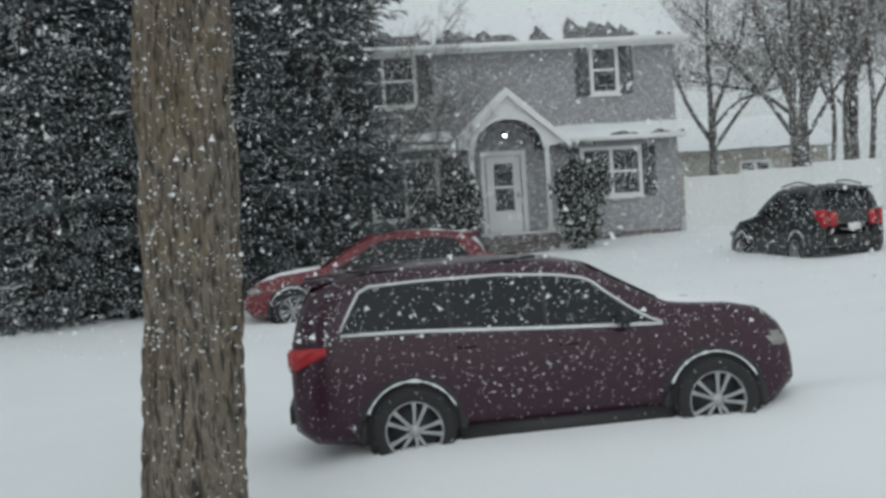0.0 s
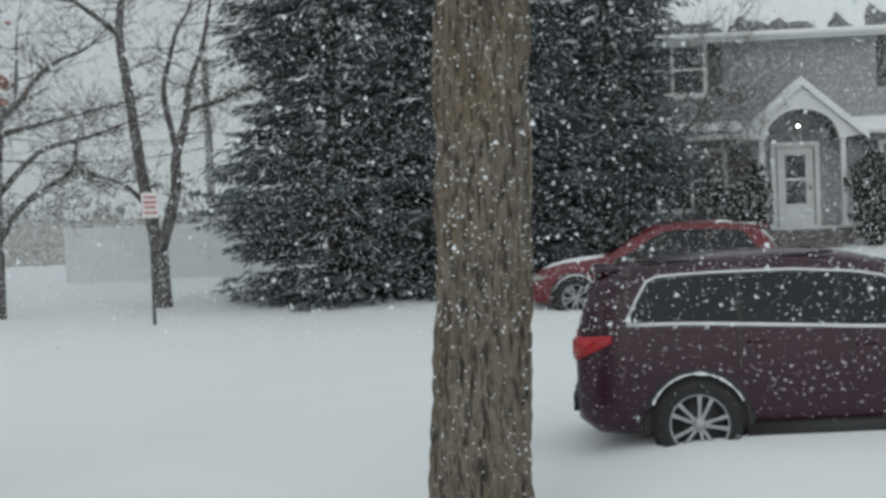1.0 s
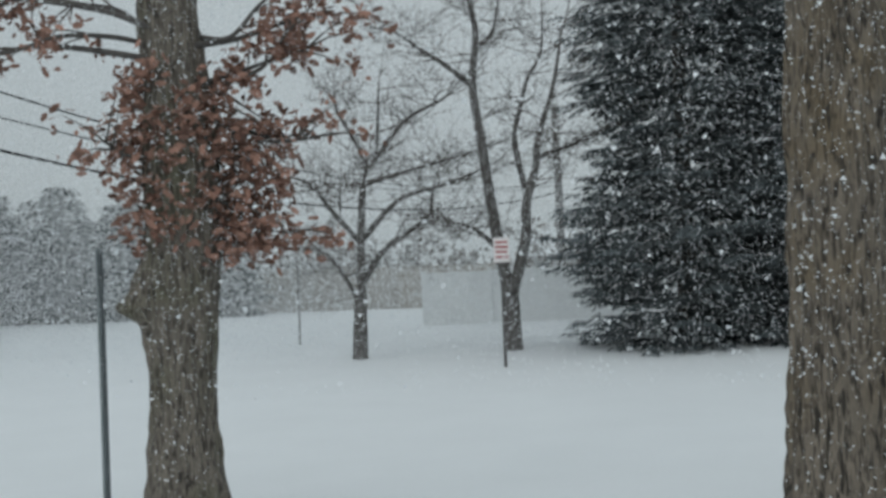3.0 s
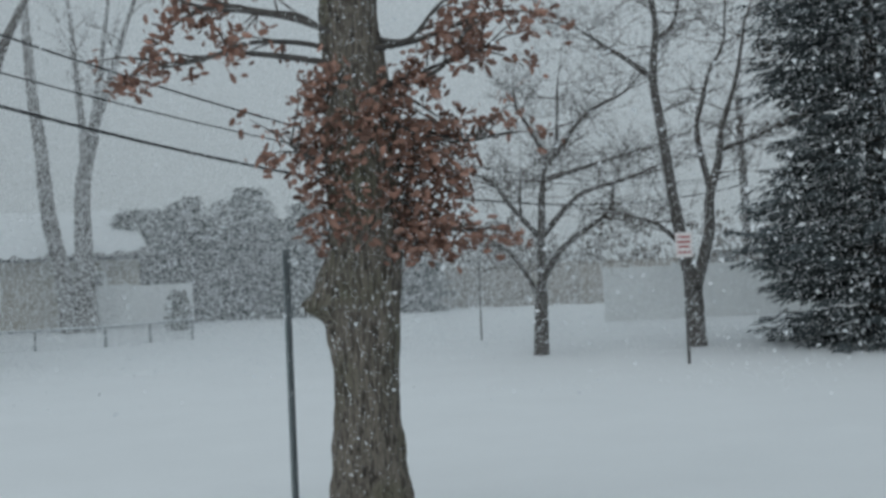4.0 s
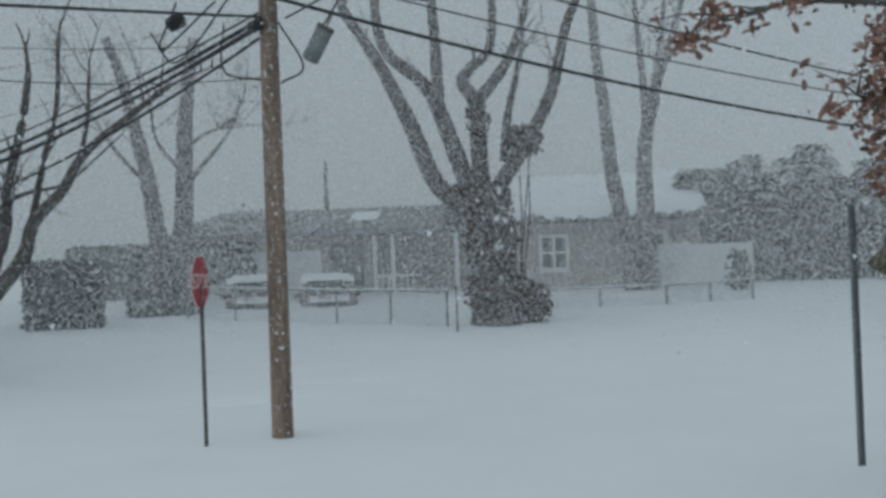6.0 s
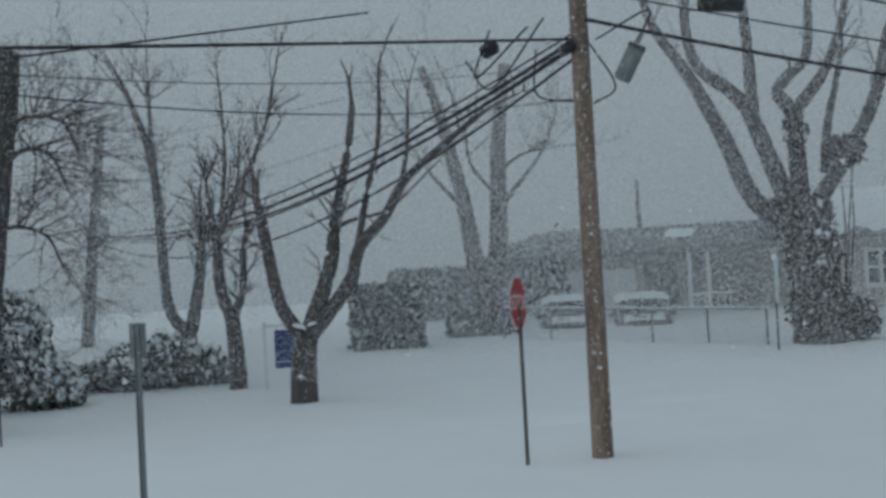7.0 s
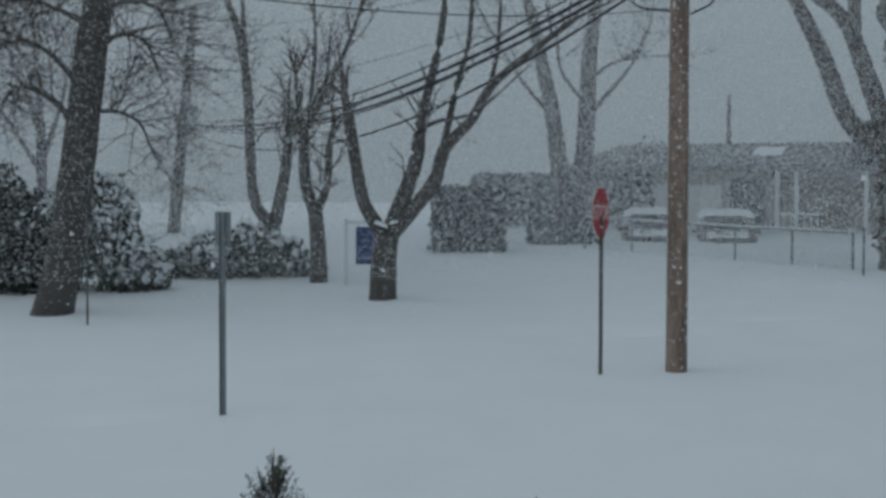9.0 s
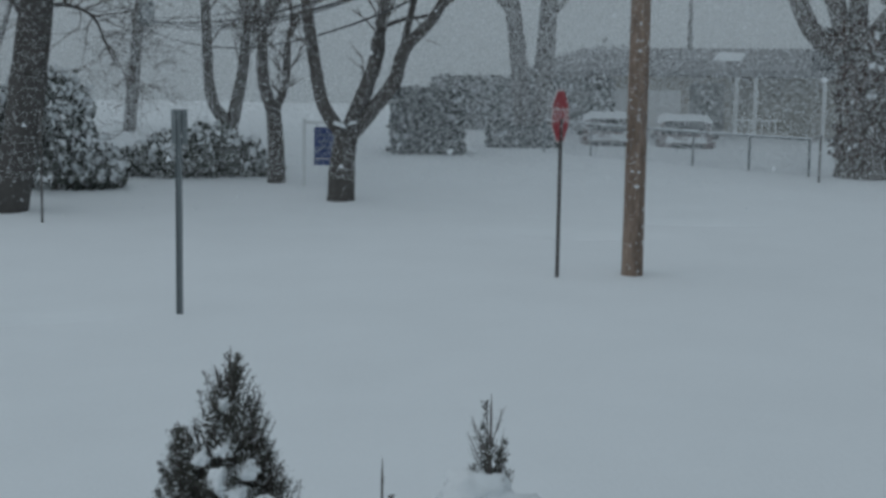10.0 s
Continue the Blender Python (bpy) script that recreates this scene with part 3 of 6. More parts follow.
def leaf_cloud(rng, V, F, c, n, spread, size):
    """Ragged lobed leaves round a twig end."""
    for _ in range(n):
        p = Vector(c) + Vector((rng.gauss(0, spread), rng.gauss(0, spread), rng.gauss(-spread * 0.3, spread * 0.8)))
        rot = Euler((rng.uniform(0, 6.3), rng.uniform(0, 6.3), rng.uniform(0, 6.3))).to_matrix()
        s = size * rng.uniform(0.6, 1.25)
        outline = [(0, -1), (0.25, -0.6), (0.5, -0.5), (0.28, -0.15), (0.62, 0.15), (0.3, 0.35), (0.35, 0.75), (0, 1)]
        st = len(V)
        for a, b in outline:
            V.append(p + rot @ Vector((a * s, b * s, 0.25 * s * a)))
        for a, b in outline[1:-1]:
            V.append(p + rot @ Vector((-a * s, b * s, 0.25 * s * a)))
        F.append(tuple(range(st, st + 8)))
        F.append((st, st + 7, *range(st + 13, st + 7, -1)))


def oak_tree():
    (x, y), limbs = TREES["oak"]
    rng = random.Random(12)
    t = thing("oak_tree", pose(x, y, 0.53, 0, 0, math.degrees(math.atan2(-x, y))) @ Matrix.Diagonal((0.935, 0.935, 0.935, 1)), "thick oak trunk with dry rust-brown leaves clinging to low branches", "tree")
    pts = [(0.05, -0.5), (0.03, 0.1), (0.02, 0.55), (0.02, 1.09), (0.05, 1.85), (0.06, 2.5), (0.07, 3.26), (0.04, 4.08), (-0.02, 4.91), (-0.05, 6.0), (-0.05, 8.5)]
    rad = [0.52, 0.40, 0.345, 0.305, 0.31, 0.34, 0.345, 0.30, 0.27, 0.22, 0.14]
    bark_trunk("trunk", [(u, 0, v) for u, v in pts], rad, BARK_OAK, t, ridge=0.03, lumps=((math.pi * 1.03, 2.02, 0.12, 0.24), (math.pi * 0.98, 2.22, 0.22, 0.14), (math.pi * 1.0, 1.75, 0.2, 0.07), (0.1, 3.75, 0.25, 0.10)))
    TV, TF, LV, LF = [], [], [], []
    for i, (r0, r1, q) in enumerate(limbs[1:]):
        for copy in range(2):
            lean = rng.uniform(-0.6, 0.6) if copy else rng.uniform(-0.25, 0.25)
            p3 = [(u * (1 if not copy else 0.85), lean * abs(u - q[0][0]) - 0.15 * (copy == 0), v + 0.18 * copy * rng.uniform(-1, 1)) for u, v in q]
            line = curve_pts(p3, 5)
            m = len(line) - 1
            V, F = [], []
            tube_data(V, F, line, [(r0 + (r1 - r0) * j / m) * (0.42 if copy else 0.5) for j in range(m + 1)], 8)
            sheet("limb", V, F, BARK_GREY, t)
            left = q[-1][0] < q[0][0]
            for k in range(9):
                j = rng.randint(m // 3, m)
                w = (line[j] - line[j - 1]).normalized()
                side = Vector((rng.uniform(-1, 1), rng.uniform(-0.6, 0.6), rng.uniform(-0.9, 0.7))).normalized()
                end = line[j] + (w * 0.5 + side * 0.8) * rng.uniform(0.2, 0.5)
                end.z = max(end.z, 2.62)
                tube_data(TV, TF, [line[j], (line[j] + end) / 2 + Vector((0, 0, 0.03)), end], [0.012, 0.008, 0.004], 4)
                leaf_cloud(rng, LV, LF, end, rng.randint(6, 12) if left else rng.randint(9, 18), 0.085 if left else 0.10, 0.062)
    # leaves in front of the trunk, on short epicormic shoots
    for k in range(64):
        a, z = rng.uniform(math.pi * 0.92, math.pi * 2.12), rng.uniform(2.55, 4.3)
        c = Vector((math.cos(a) * 0.5 + 0.12, math.sin(a) * 0.46, z))
        tube_data(TV, TF, [(c.x * 0.6, c.y * 0.6, z - 0.15), c], [0.012, 0.005], 4)
        leaf_cloud(rng, LV, LF, c, rng.randint(12, 22), 0.11, 0.056)
    for k in range(30):
        c = Vector((rng.uniform(0.35, 1.0), rng.uniform(-0.4, 0.3), 0))
        c.z = rng.uniform(2.55, 3.7) if c.x < 0.75 else rng.uniform(2.65, 3.9)
        tube_data(TV, TF, [(0.25, -0.1, c.z + 0.35), (c.x * 0.6, c.y * 0.6, c.z + 0.25), c], [0.014, 0.01, 0.005], 4)
        leaf_cloud(rng, LV, LF, c, rng.randint(16, 28), 0.11, 0.056)
    tagged(sheet("branchwork", TV, TF, TWIG, t), kind="stuff")
    tagged(sheet("leafage", LV, LF, OAK_LEAF, t, "dry rust-brown lobed leaves", smooth=False), kind="stuff")


def spray(rng, V, F, p, d, length, width):
    """One flat, drooping spray of needles: a ragged leaf-like fan."""
    d = Vector(d).normalized()
    s = d.cross(Vector((0, 0, 1)))
    s = s.normalized() if s.length > 1e-3 else Vector((1, 0, 0))
    n = 3
    for k in range(n):
        f = k / n
        q = p + d * (length * f)
        for sgn in (-1, 1):
            tip = q + d * (length * 0.5) + s * (sgn * width * (1 - 0.5 * f) * rng.uniform(0.6, 1.2)) + Vector((0, 0, -length * rng.uniform(0.05, 0.35)))
            st = len(V)
            V.extend((q - d * length * 0.06, q + d * length * 0.2, tip))
            F.append((st, st + 1, st + 2))
    st = len(V)
    V.extend((p - s * width * 0.18, p + s * width * 0.18, p + d * length + Vector((0, 0, -length * 0.12))))
    F.append((st, st + 1, st + 2))


def spruce(name, x, y, height, radius, seed, label, material=None, whorls=34, low=0.15, spr=0.42, branches=13, snow=0.03, profile=None):
    """profile: (height, reach) of the boughs from the ground up, where the crown is no plain cone."""
    rng = random.Random(seed)
    t = thing(name, on(x, y), label, "tree")
    tube("trunk", [(0, 0, -0.3), (0.03, 0, height * 0.5), (0, 0.02, height * 0.97)], radius * 0.085, 0.02, BARK_GREY, t, 10)
    V, F, SV, SF = [], [], [], []
    for i in range(whorls):
        f = i / whorls
        z = low + (height - low) * f
        if profile:
            reach = smooth_at(z, profile) * (0.94 if i % 2 else 1.06)
        else:
            reach = radius * (1 - f) ** 0.62 * (0.72 if i < 3 else 1)
        for k in range(branches if f < 0.75 else 8):
            a = rng.uniform(0, 2 * math.pi)
            r = reach * rng.uniform(0.66, 1.0) * (1 + 0.20 * noise.noise((math.cos(a) * 1.6, math.sin(a) * 1.6, z * 0.9 + seed)))
            if rng.random() < 0.2:
                r *= 1.12
            d = Vector((math.cos(a), math.sin(a), 0))
            across = Vector((-d.y, d.x, 0))
            steps = max(3, int(r / 0.21))
            zz = z + rng.uniform(-0.09, 0.09)
            for j in range(1, steps + 1):
                g = j / steps
                p = d * (r * g) + Vector((0, 0, zz - 0.34 * r * g + 0.24 * r * g * g + 0.1))
                if p.z < 0.02:
                    p.z = 0.03
                if g < 0.45 and rng.random() < 0.6:
                    continue
                # side shoots fan out along the bough and shorten towards its tip
                for m in (-1, 1):
                    wide = 0.30 * (1.15 - g) * rng.uniform(0.3, 1.0) * m
                    dd = d * 0.9 + across * (m * rng.uniform(0.2, 0.9)) + Vector((0, 0, rng.uniform(-0.42, 0.08)))
                    white = rng.random() < snow * 0.2
                    spray(rng, SV if white else V, SF if white else F, p + across * wide + Vector((0, 0, rng.uniform(-0.07, 0.05))), dd, spr * rng.uniform(0.7, 1.2), spr * 0.42)
    tagged(sheet("crown", V, F, material or NEEDLE, t, smooth=False), kind="stuff")
    if SV:
        tagged(sheet("snow_dusting", SV, SF, SNOW, t, "snow caught on the boughs", smooth=False), kind="stuff")
    return t


def clump(rng, V, F, c, rx, ry, rz, n, size):
    """Leaf tufts through an uneven rounded mass."""
    for _ in range(n):
        u = Vector((rng.gauss(0, 1), rng.gauss(0, 1), rng.gauss(0, 1))).normalized() * rng.uniform(0.72, 1.0)
        k = 1 + 0.22 * noise.noise((u.x * 2.3 + c[0], u.y * 2.3 + c[1], u.z * 2.3))
        p = Vector((c[0] + u.x * rx * k, c[1] + u.y * ry * k, max(0.02, c[2] + u.z * rz * k)))
        rot = Euler((rng.uniform(0, 6.3), rng.uniform(0, 6.3), rng.uniform(0, 6.3))).to_matrix()
        s = size * rng.uniform(0.6, 1.3)
        st = len(V)
        V.extend((p + rot @ Vector((-0.5 * s, 0, 0)), p + rot @ Vector((0, 0.45 * s, 0.2 * s)), p + rot @ Vector((0.9 * s, 0, 0)), p + rot @ Vector((0, -0.45 * s, -0.1 * s))))
        F.append((st, st + 1, st + 2, st + 3))


def bush(name, m, masses, seed, label, material, size=0.12, density=260, snow=0.0, category="shrub"):
    """masses: (x, y, z, rx, ry, rz) of the rounded parts, over a few stems."""
    rng = random.Random(seed)
    t = thing(name, m, label, category)
    V, F, SV, SF, TV, TF = [], [], [], [], [], []
    for x, y, z, rx, ry, rz in masses:
        n = int(density * (rx * ry + rx * rz + ry * rz))
        clump(rng, V, F, (x, y, z), rx, ry, rz, n, size)
        clump(rng, V, F, (x, y, z), rx * 0.72, ry * 0.72, rz * 0.72, n // 2, size * 1.4)
        if snow:
            clump(rng, SV, SF, (x, y - ry * 0.1, z + rz * 0.25), rx * 0.95, ry, rz * 0.82, int(n * snow), size * 1.1)
        for k in range(3):
            tube_data(TV, TF, [(x * 0.6, y * 0.6, -0.1), (x + rng.uniform(-0.3, 0.3) * rx, y, z * 0.6), (x + rng.uniform(-0.6, 0.6) * rx, y + rng.uniform(-0.5, 0.5) * ry, z + rz * 0.5)], [0.03, 0.02, 0.008], 5)
    sheet("framework", TV, TF, TWIG, t)
    tagged(sheet("foliage", V, F, material, t, smooth=False), kind="stuff")
    if SV:
        tagged(sheet("snow_load", SV, SF, SNOW, t, "snow lying on the leaves", smooth=False), kind="stuff")
    return t


big_trunk()
oak_tree()
bare_tree("vase_shaped_tree", "vase_tree", 3, "small bare vase-shaped street tree in the snow", BARK_GREY, 0.95, 3, 15, 0.03, twig_r=0.007, girth=1.2, level=True)
bare_tree("forked_street_tree", "twin_leader_tree", 4, "tall bare tree forking low into two leaders", BARK_GREY, 0.95, 3, 16, 0.03, twig_r=0.007, girth=1.2, level=True)
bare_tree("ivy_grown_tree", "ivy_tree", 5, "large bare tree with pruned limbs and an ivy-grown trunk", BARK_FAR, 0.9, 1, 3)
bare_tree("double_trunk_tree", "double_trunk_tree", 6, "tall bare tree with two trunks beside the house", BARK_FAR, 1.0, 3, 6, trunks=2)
bare_tree("pollarded_tree", "pollard_tree", 7, "pollarded bare maple with snow in its crotch", BARK_GREY, 0.8, 1, 3, spread=0.3, girth=1.1)
bare_tree("forked_maple", "forked_tree", 8, "slim bare maple with cut-back forked limbs", BARK_GREY, 0.9, 2, 7, spread=0.3, girth=1.15)
bare_tree("yard_maple", "yard_tree", 9, "bare yard maple with long upright limbs", BARK_GREY, 1.0, 3, 8, spread=0.3, girth=1.1)
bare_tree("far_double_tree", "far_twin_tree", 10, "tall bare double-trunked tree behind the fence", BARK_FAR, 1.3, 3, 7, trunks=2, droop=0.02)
bare_tree("leaning_tree", "leaning_tree", 11, "thick dark leaning tree with fine drooping branches", BARK_WET, 1.2, 3, 25, droop=0.10, twig_r=0.008)
back = bare_tree("backyard_tree", "bare_tree", 13, "bare spreading backyard tree behind a white fence", BARK_GREY, 1.5, 3, 26, twig_r=0.007, girth=0.8)
bare_tree("thin_stemmed_tree", "slender_tree", 14, "clump of thin bare stems in the backyard", BARK_GREY, 1.4, 3, 24, trunks=3, twig_r=0.007)

copy_thing(back, on(13.4, 41.5, 40))
copy_thing(back, on(8.9, 42.0, 150))
copy_thing(back, on(15.5, 38.5, 250))
copy_thing(back, on(11.2, 39.5, 95))
# a far tree behind the leaning one
copy_thing(back, on(-35.8, -3.4, 20))

# snow wedged in the crotch of the pollarded tree
def snow_cap(name, m, rx, ry, rz, label, seed):
    bm = bmesh.new()
    bmesh.ops.create_icosphere(bm, subdivisions=3, radius=1)
    for v in bm.verts:
        k = 1 + 0.25 * noise.noise(v.co * 1.7 + Vector((seed, 0, 0)))
        v.co = Vector((v.co.x * rx * k, v.co.y * ry * k, max(v.co.z, -0.35) * rz * k))
    ob = part(name, bm, SNOW)
    ob.matrix_world = m
    return tagged(ob, label, "snow")


# the ivy and the sprouting leaves on the big pruned tree
(ix, iy), _ = TREES["ivy_tree"]
bush("ivy", on(ix, iy, math.degrees(math.atan2(-ix, iy)), 0.05), [(-0.05, 0, 0.8, 0.78, 0.75, 0.9), (-0.1, 0, 2.0, 0.72, 0.7, 1.0), (-0.3, 0, 3.0, 0.75, 0.6, 0.55), (0.75, -0.1, 0.5, 0.5, 0.5, 0.55), (0.75, 0, 4.35, 0.5, 0.35, 0.4), (-0.35, 0, 4.9, 0.3, 0.3, 0.5)], 31, "withered ivy wrapped round a thick trunk", IVY, 0.13, 300, 0.04, "ivy")

# spruces
def skirt(k, lift):
    """A columnar crown with a waist and a wide skirt of low boughs."""
    return [(0.1, 2.0 * k), (0.55, 2.55 * k), (1.2 + lift, 2.35 * k), (2.0 + lift, 2.9 * k), (3.0 + lift, 2.55 * k), (3.9 + lift, 1.85 * k), (4.8 + lift, 1.9 * k), (5.8 + lift, 2.4 * k), (7.2 + lift, 2.35 * k), (9.5, 1.7 * k), (13.0, 0.15)]


spruce("spruce_tree", -8.2, 26.4, 13.0, 2.75, 21, "tall dark spruce with boughs down to the snow", whorls=44, branches=30, spr=0.34, snow=0.006, profile=skirt(1.0, 0.0))
spruce("spruce_tree", -5.2, 27.2, 13.5, 3.0, 22, "tall dark spruce with boughs down to the snow", whorls=44, branches=30, spr=0.34, snow=0.006, profile=skirt(1.05, 0.7))
spruce("spruce_tree", -2.6, 29.0, 11.0, 2.0, 23, "narrow dark spruce beside the grey house", whorls=36, branches=22, spr=0.34, snow=0.006, profile=skirt(0.72, 0.4))


# ---- cars ----
def car(name, m, paint, label, spec, snow=True):
    """A car whose rear axle is at the origin, its nose towards +x, on z = 0."""
    L0, L1, H, W, WB, R = spec["rear"], spec["front"], spec["h"], spec["w"], spec["wb"], spec["r"]
    top, belt, low = spec["top"], spec["belt"], spec["low"]
    t = thing(name, m, label, "car")
    N = 64

    def half(x):
        e = min((x - L0) / 0.55, (L1 - x) / 0.8, 1.0)
        return W / 2 * (0.80 + 0.20 * math.sqrt(max(0.0, 1 - (1 - max(e, 0)) ** 2)))

    def ring(x):
        w, zt, zb, zl = half(x), smooth_at(x, top), smooth_at(x, belt), smooth_at(x, low)
        zb = min(zb, zt - 0.02)
        mid = zl + (zb - zl) * 0.55
        tumble = 0.30 * max(0.0, zt - zb) + 0.02
        return [(x, 0, zl), (x, w * 0.85, zl), (x, w * 0.955, zl + 0.06), (x, w * 0.985, zl + (mid - zl) * 0.5), (x, w, mid), (x, w * 0.985, zb - 0.06), (x, w * 0.955, zb),
                (x, w * 0.955 - tumble * 0.45, zb + (zt - zb) * 0.5), (x, w * 0.955 - tumble * 0.92, zb + (zt - zb) * 0.88), (x, w * 0.955 - tumble - 0.10, zt - 0.012), (x, w * 0.35, zt + 0.012), (x, 0, zt + 0.016)]

    xs = [L0 + (L1 - L0) * (0.5 - 0.5 * math.cos(math.pi * i / N)) for i in range(N + 1)]
    V, F, K = [], [], 12
    for x in xs:
        rg = ring(x)
        V += rg + [(a, -b, c) for a, b, c in rg[-2:0:-1]]
    M = 2 * K - 2
    for i in range(N):
        for k in range(M):
            q, s = i * M + k, i * M + (k + 1) % M
            F.append((q, s, s + M, q + M))
    F.append(tuple(range(M)))
    F.append(tuple(range(N * M, N * M + M))[::-1])
    body = sheet("body", V, F, paint, t)

    def skin(x, f, side, off):
        """A point on the side glass band; f runs from the belt (0) to the roof's edge (1)."""
        rg = ring(x)
        a, b = (rg[6], rg[7]) if f < 0.5 else (rg[7], rg[8])
        g = f * 2 if f < 0.5 else f * 2 - 1
        return Vector((x, side * (a[1] + (b[1] - a[1]) * g + off), a[2] + (b[2] - a[2]) * g))

    def patch(nm, x0, x1, lo, hi, side, material, off, parent, nx=14, nf=4, label=""):
        V, F = [], []
        for i in range(nx + 1):
            x = x0 + (x1 - x0) * i / nx
            for j in range(nf + 1):
                f = lo(x) + (hi(x) - lo(x)) * j / nf
                V.append(skin(x, f, side, off))
        for i in range(nx):
            for j in range(nf):
                q = i * (nf + 1) + j
                F.append((q, q + 1, q + nf + 2, q + nf + 1))
        return sheet(nm, V, F, material, parent, label)

    g0, g1, pillars = spec["glass"]
    lo = lambda x: 0.05
    def hi(x):
        return max(0.06, 0.82 * min(1.0, (x - g0) / spec["gr"] + 0.05, (g1 - x) / spec["gf"] + 0.05))
    for side in (-1, 1):
        patch("pillar_band", g0 + 0.01, g1 - 0.01, lo, hi, side, PLASTIC, 0.002, t, 30)
        cuts = [g0] + list(pillars) + [g1]
        for a, b in zip(cuts, cuts[1:]):
            patch("side_window", a + 0.02, b - 0.02, lo, hi, side, GLASS_CAR, 0.006, t)
        # bright trim round the glass
        V, F = [], []
        line = [skin(g0 + (g1 - g0) * i / 30, hi(g0 + (g1 - g0) * i / 30) + 0.03, side, 0.012) for i in range(31)]
        tube_data(V, F, line, [0.014] * 31, 5)
        base = [skin(g0 + (g1 - g0) * i / 12, 0.02, side, 0.014) for i in range(13)]
        tube_data(V, F, base, [0.019] * 13, 5)
        sheet("window_trim", V, F, spec.get("trim", CHROME), t, "window trim edged with snow")
        # sill cladding
        V, F = [], []
        tube_data(V, F, [(R * 1.1, side * W * 0.478, spec["sill"]), (WB - R * 1.1, side * W * 0.478, spec["sill"])], [0.085, 0.085], 10)
        sheet("sill_cladding", V, F, PLASTIC, t)
        # mirror
        bm = boxed(-0.07, 0.07, 0, 0.2, -0.07, 0.07, bevel=0.03)
        ob = part("mirror", bm, PLASTIC, t)
        zx = spec["mirror"]
        ob.matrix_basis = Matrix.Translation((zx, side * half(zx) * 0.93 - (0.2 if side < 0 else 0), smooth_at(zx, belt) + 0.07))
        # door handles and door gaps
        for hx in spec["handles"]:
            bm = boxed(hx - 0.09, hx + 0.09, side * half(hx) * 0.985 - 0.015, side * half(hx) * 0.985 + 0.02, smooth_at(hx, belt) - 0.15, smooth_at(hx, belt) - 0.12, bevel=0.008)
            part("door_handle", bm, paint, t)
        for hx in spec["gaps"]:
            V, F = [], []
            pts = []
            for k in range(2, 7):
                p = ring(hx)[k]
                pts.append((hx, side * (p[1] + 0.001), p[2]))
            tube_data(V, F, pts, [0.006] * 5, 4)
            sheet("door_gap", V, F, PLASTIC, t)
        # wheels with arch, tyre and rim
        for wx in (0, WB):
            yb = side * W * 0.485
            V, F = [], []
            arc = [(wx + (R + 0.075) * math.cos(a), yb * 0.995, R + (R + 0.075) * math.sin(a)) for a in [math.radians(-12 + 204 * i / 26) for i in range(27)]]
            tube_data(V, F, arc, [0.05] * 27, 8)
            arch = sheet("wheel_arch", V, F, PLASTIC, t)
            V, F = [], []
            arc = [(wx + (R + 0.06) * math.cos(a), yb + side * 0.05, R + (R + 0.06) * math.sin(a)) for a in [math.radians(25 + 130 * i / 26) for i in range(27)]]
            tube_data(V, F, arc, [0.004 + 0.012 * abs(noise.noise((i * 0.45, wx + side, L1))) * 2 for i in range(27)], 6)
            sheet("snow_rim", V, F, SNOW, arch, "snow packed on the arch lip")
            # flat black disc in place of the shaded hollow; the body is uncut
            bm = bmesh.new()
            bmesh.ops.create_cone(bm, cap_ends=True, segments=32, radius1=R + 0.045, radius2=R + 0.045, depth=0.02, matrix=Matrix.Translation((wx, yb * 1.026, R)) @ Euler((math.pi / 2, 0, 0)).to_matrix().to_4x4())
            part("wheel_well_shade", bm, PLASTIC, t)
            wheel = new("wheel")
            wheel.parent = t
            wheel.matrix_basis = Matrix.Translation((wx, yb + side * 0.05, R))
            prof = [(R * 0.69, 0.05), (R * 0.74, 0.065), (R * 0.92, 0.07), (R * 0.985, 0.05), (R, 0.0), (R, -0.12), (R * 0.7, -0.12)]
            V, F = [], []
            for i in range(40):
                a = 2 * math.pi * i / 40
                for r, yy in prof:
                    V.append((r * math.cos(a), side * yy, r * math.sin(a)))
            P = len(prof)
            for i in range(40):
                for k in range(P - 1):
                    q, s = i * P + k, ((i + 1) % 40) * P + k
                    F.append((q, s, s + 1, q + 1))
            sheet("tyre", V, F, TYRE, wheel)
            V, F = [], []
            for i in range(40):
                a = 2 * math.pi * i / 40
                for r, yy in ((R * 0.70, 0.055), (R * 0.665, 0.05), (R * 0.64, 0.0), (R * 0.62, -0.02)):
                    V.append((r * math.cos(a), side * yy, r * math.sin(a)))
            for i in range(40):
                for k in range(3):
                    q, s = i * 4 + k, ((i + 1) % 40) * 4 + k
                    F.append((q, s, s + 1, q + 1))
            for i in range(10):
                a = 2 * math.pi * i / 10 + (0.09 if i % 2 else -0.09) + spec.get("spin", 0.2)
                c, s_ = math.cos(a), math.sin(a)
                st = len(V)
                for r, hw, yy in ((R * 0.14, 0.016, 0.045), (R * 0.42, 0.014, 0.05), (R * 0.665, 0.021, 0.045)):
                    for e in (-1, 1):
                        V.append((r * c - e * hw * s_, side * yy, r * s_ + e * hw * c))
                        V.append((r * c - e * hw * s_, side * (yy - 0.03), r * s_ + e * hw * c))
                for k in range(2):
                    b0 = st + 4 * k
                    F += [(b0, b0 + 2, b0 + 6, b0 + 4), (b0, b0 + 4, b0 + 5, b0 + 1), (b0 + 2, b0 + 3, b0 + 7, b0 + 6)]
            bm = bmesh.new()
            sheet("rim", V, F, ALLOY, wheel, "ten-spoke alloy rim", smooth=False)
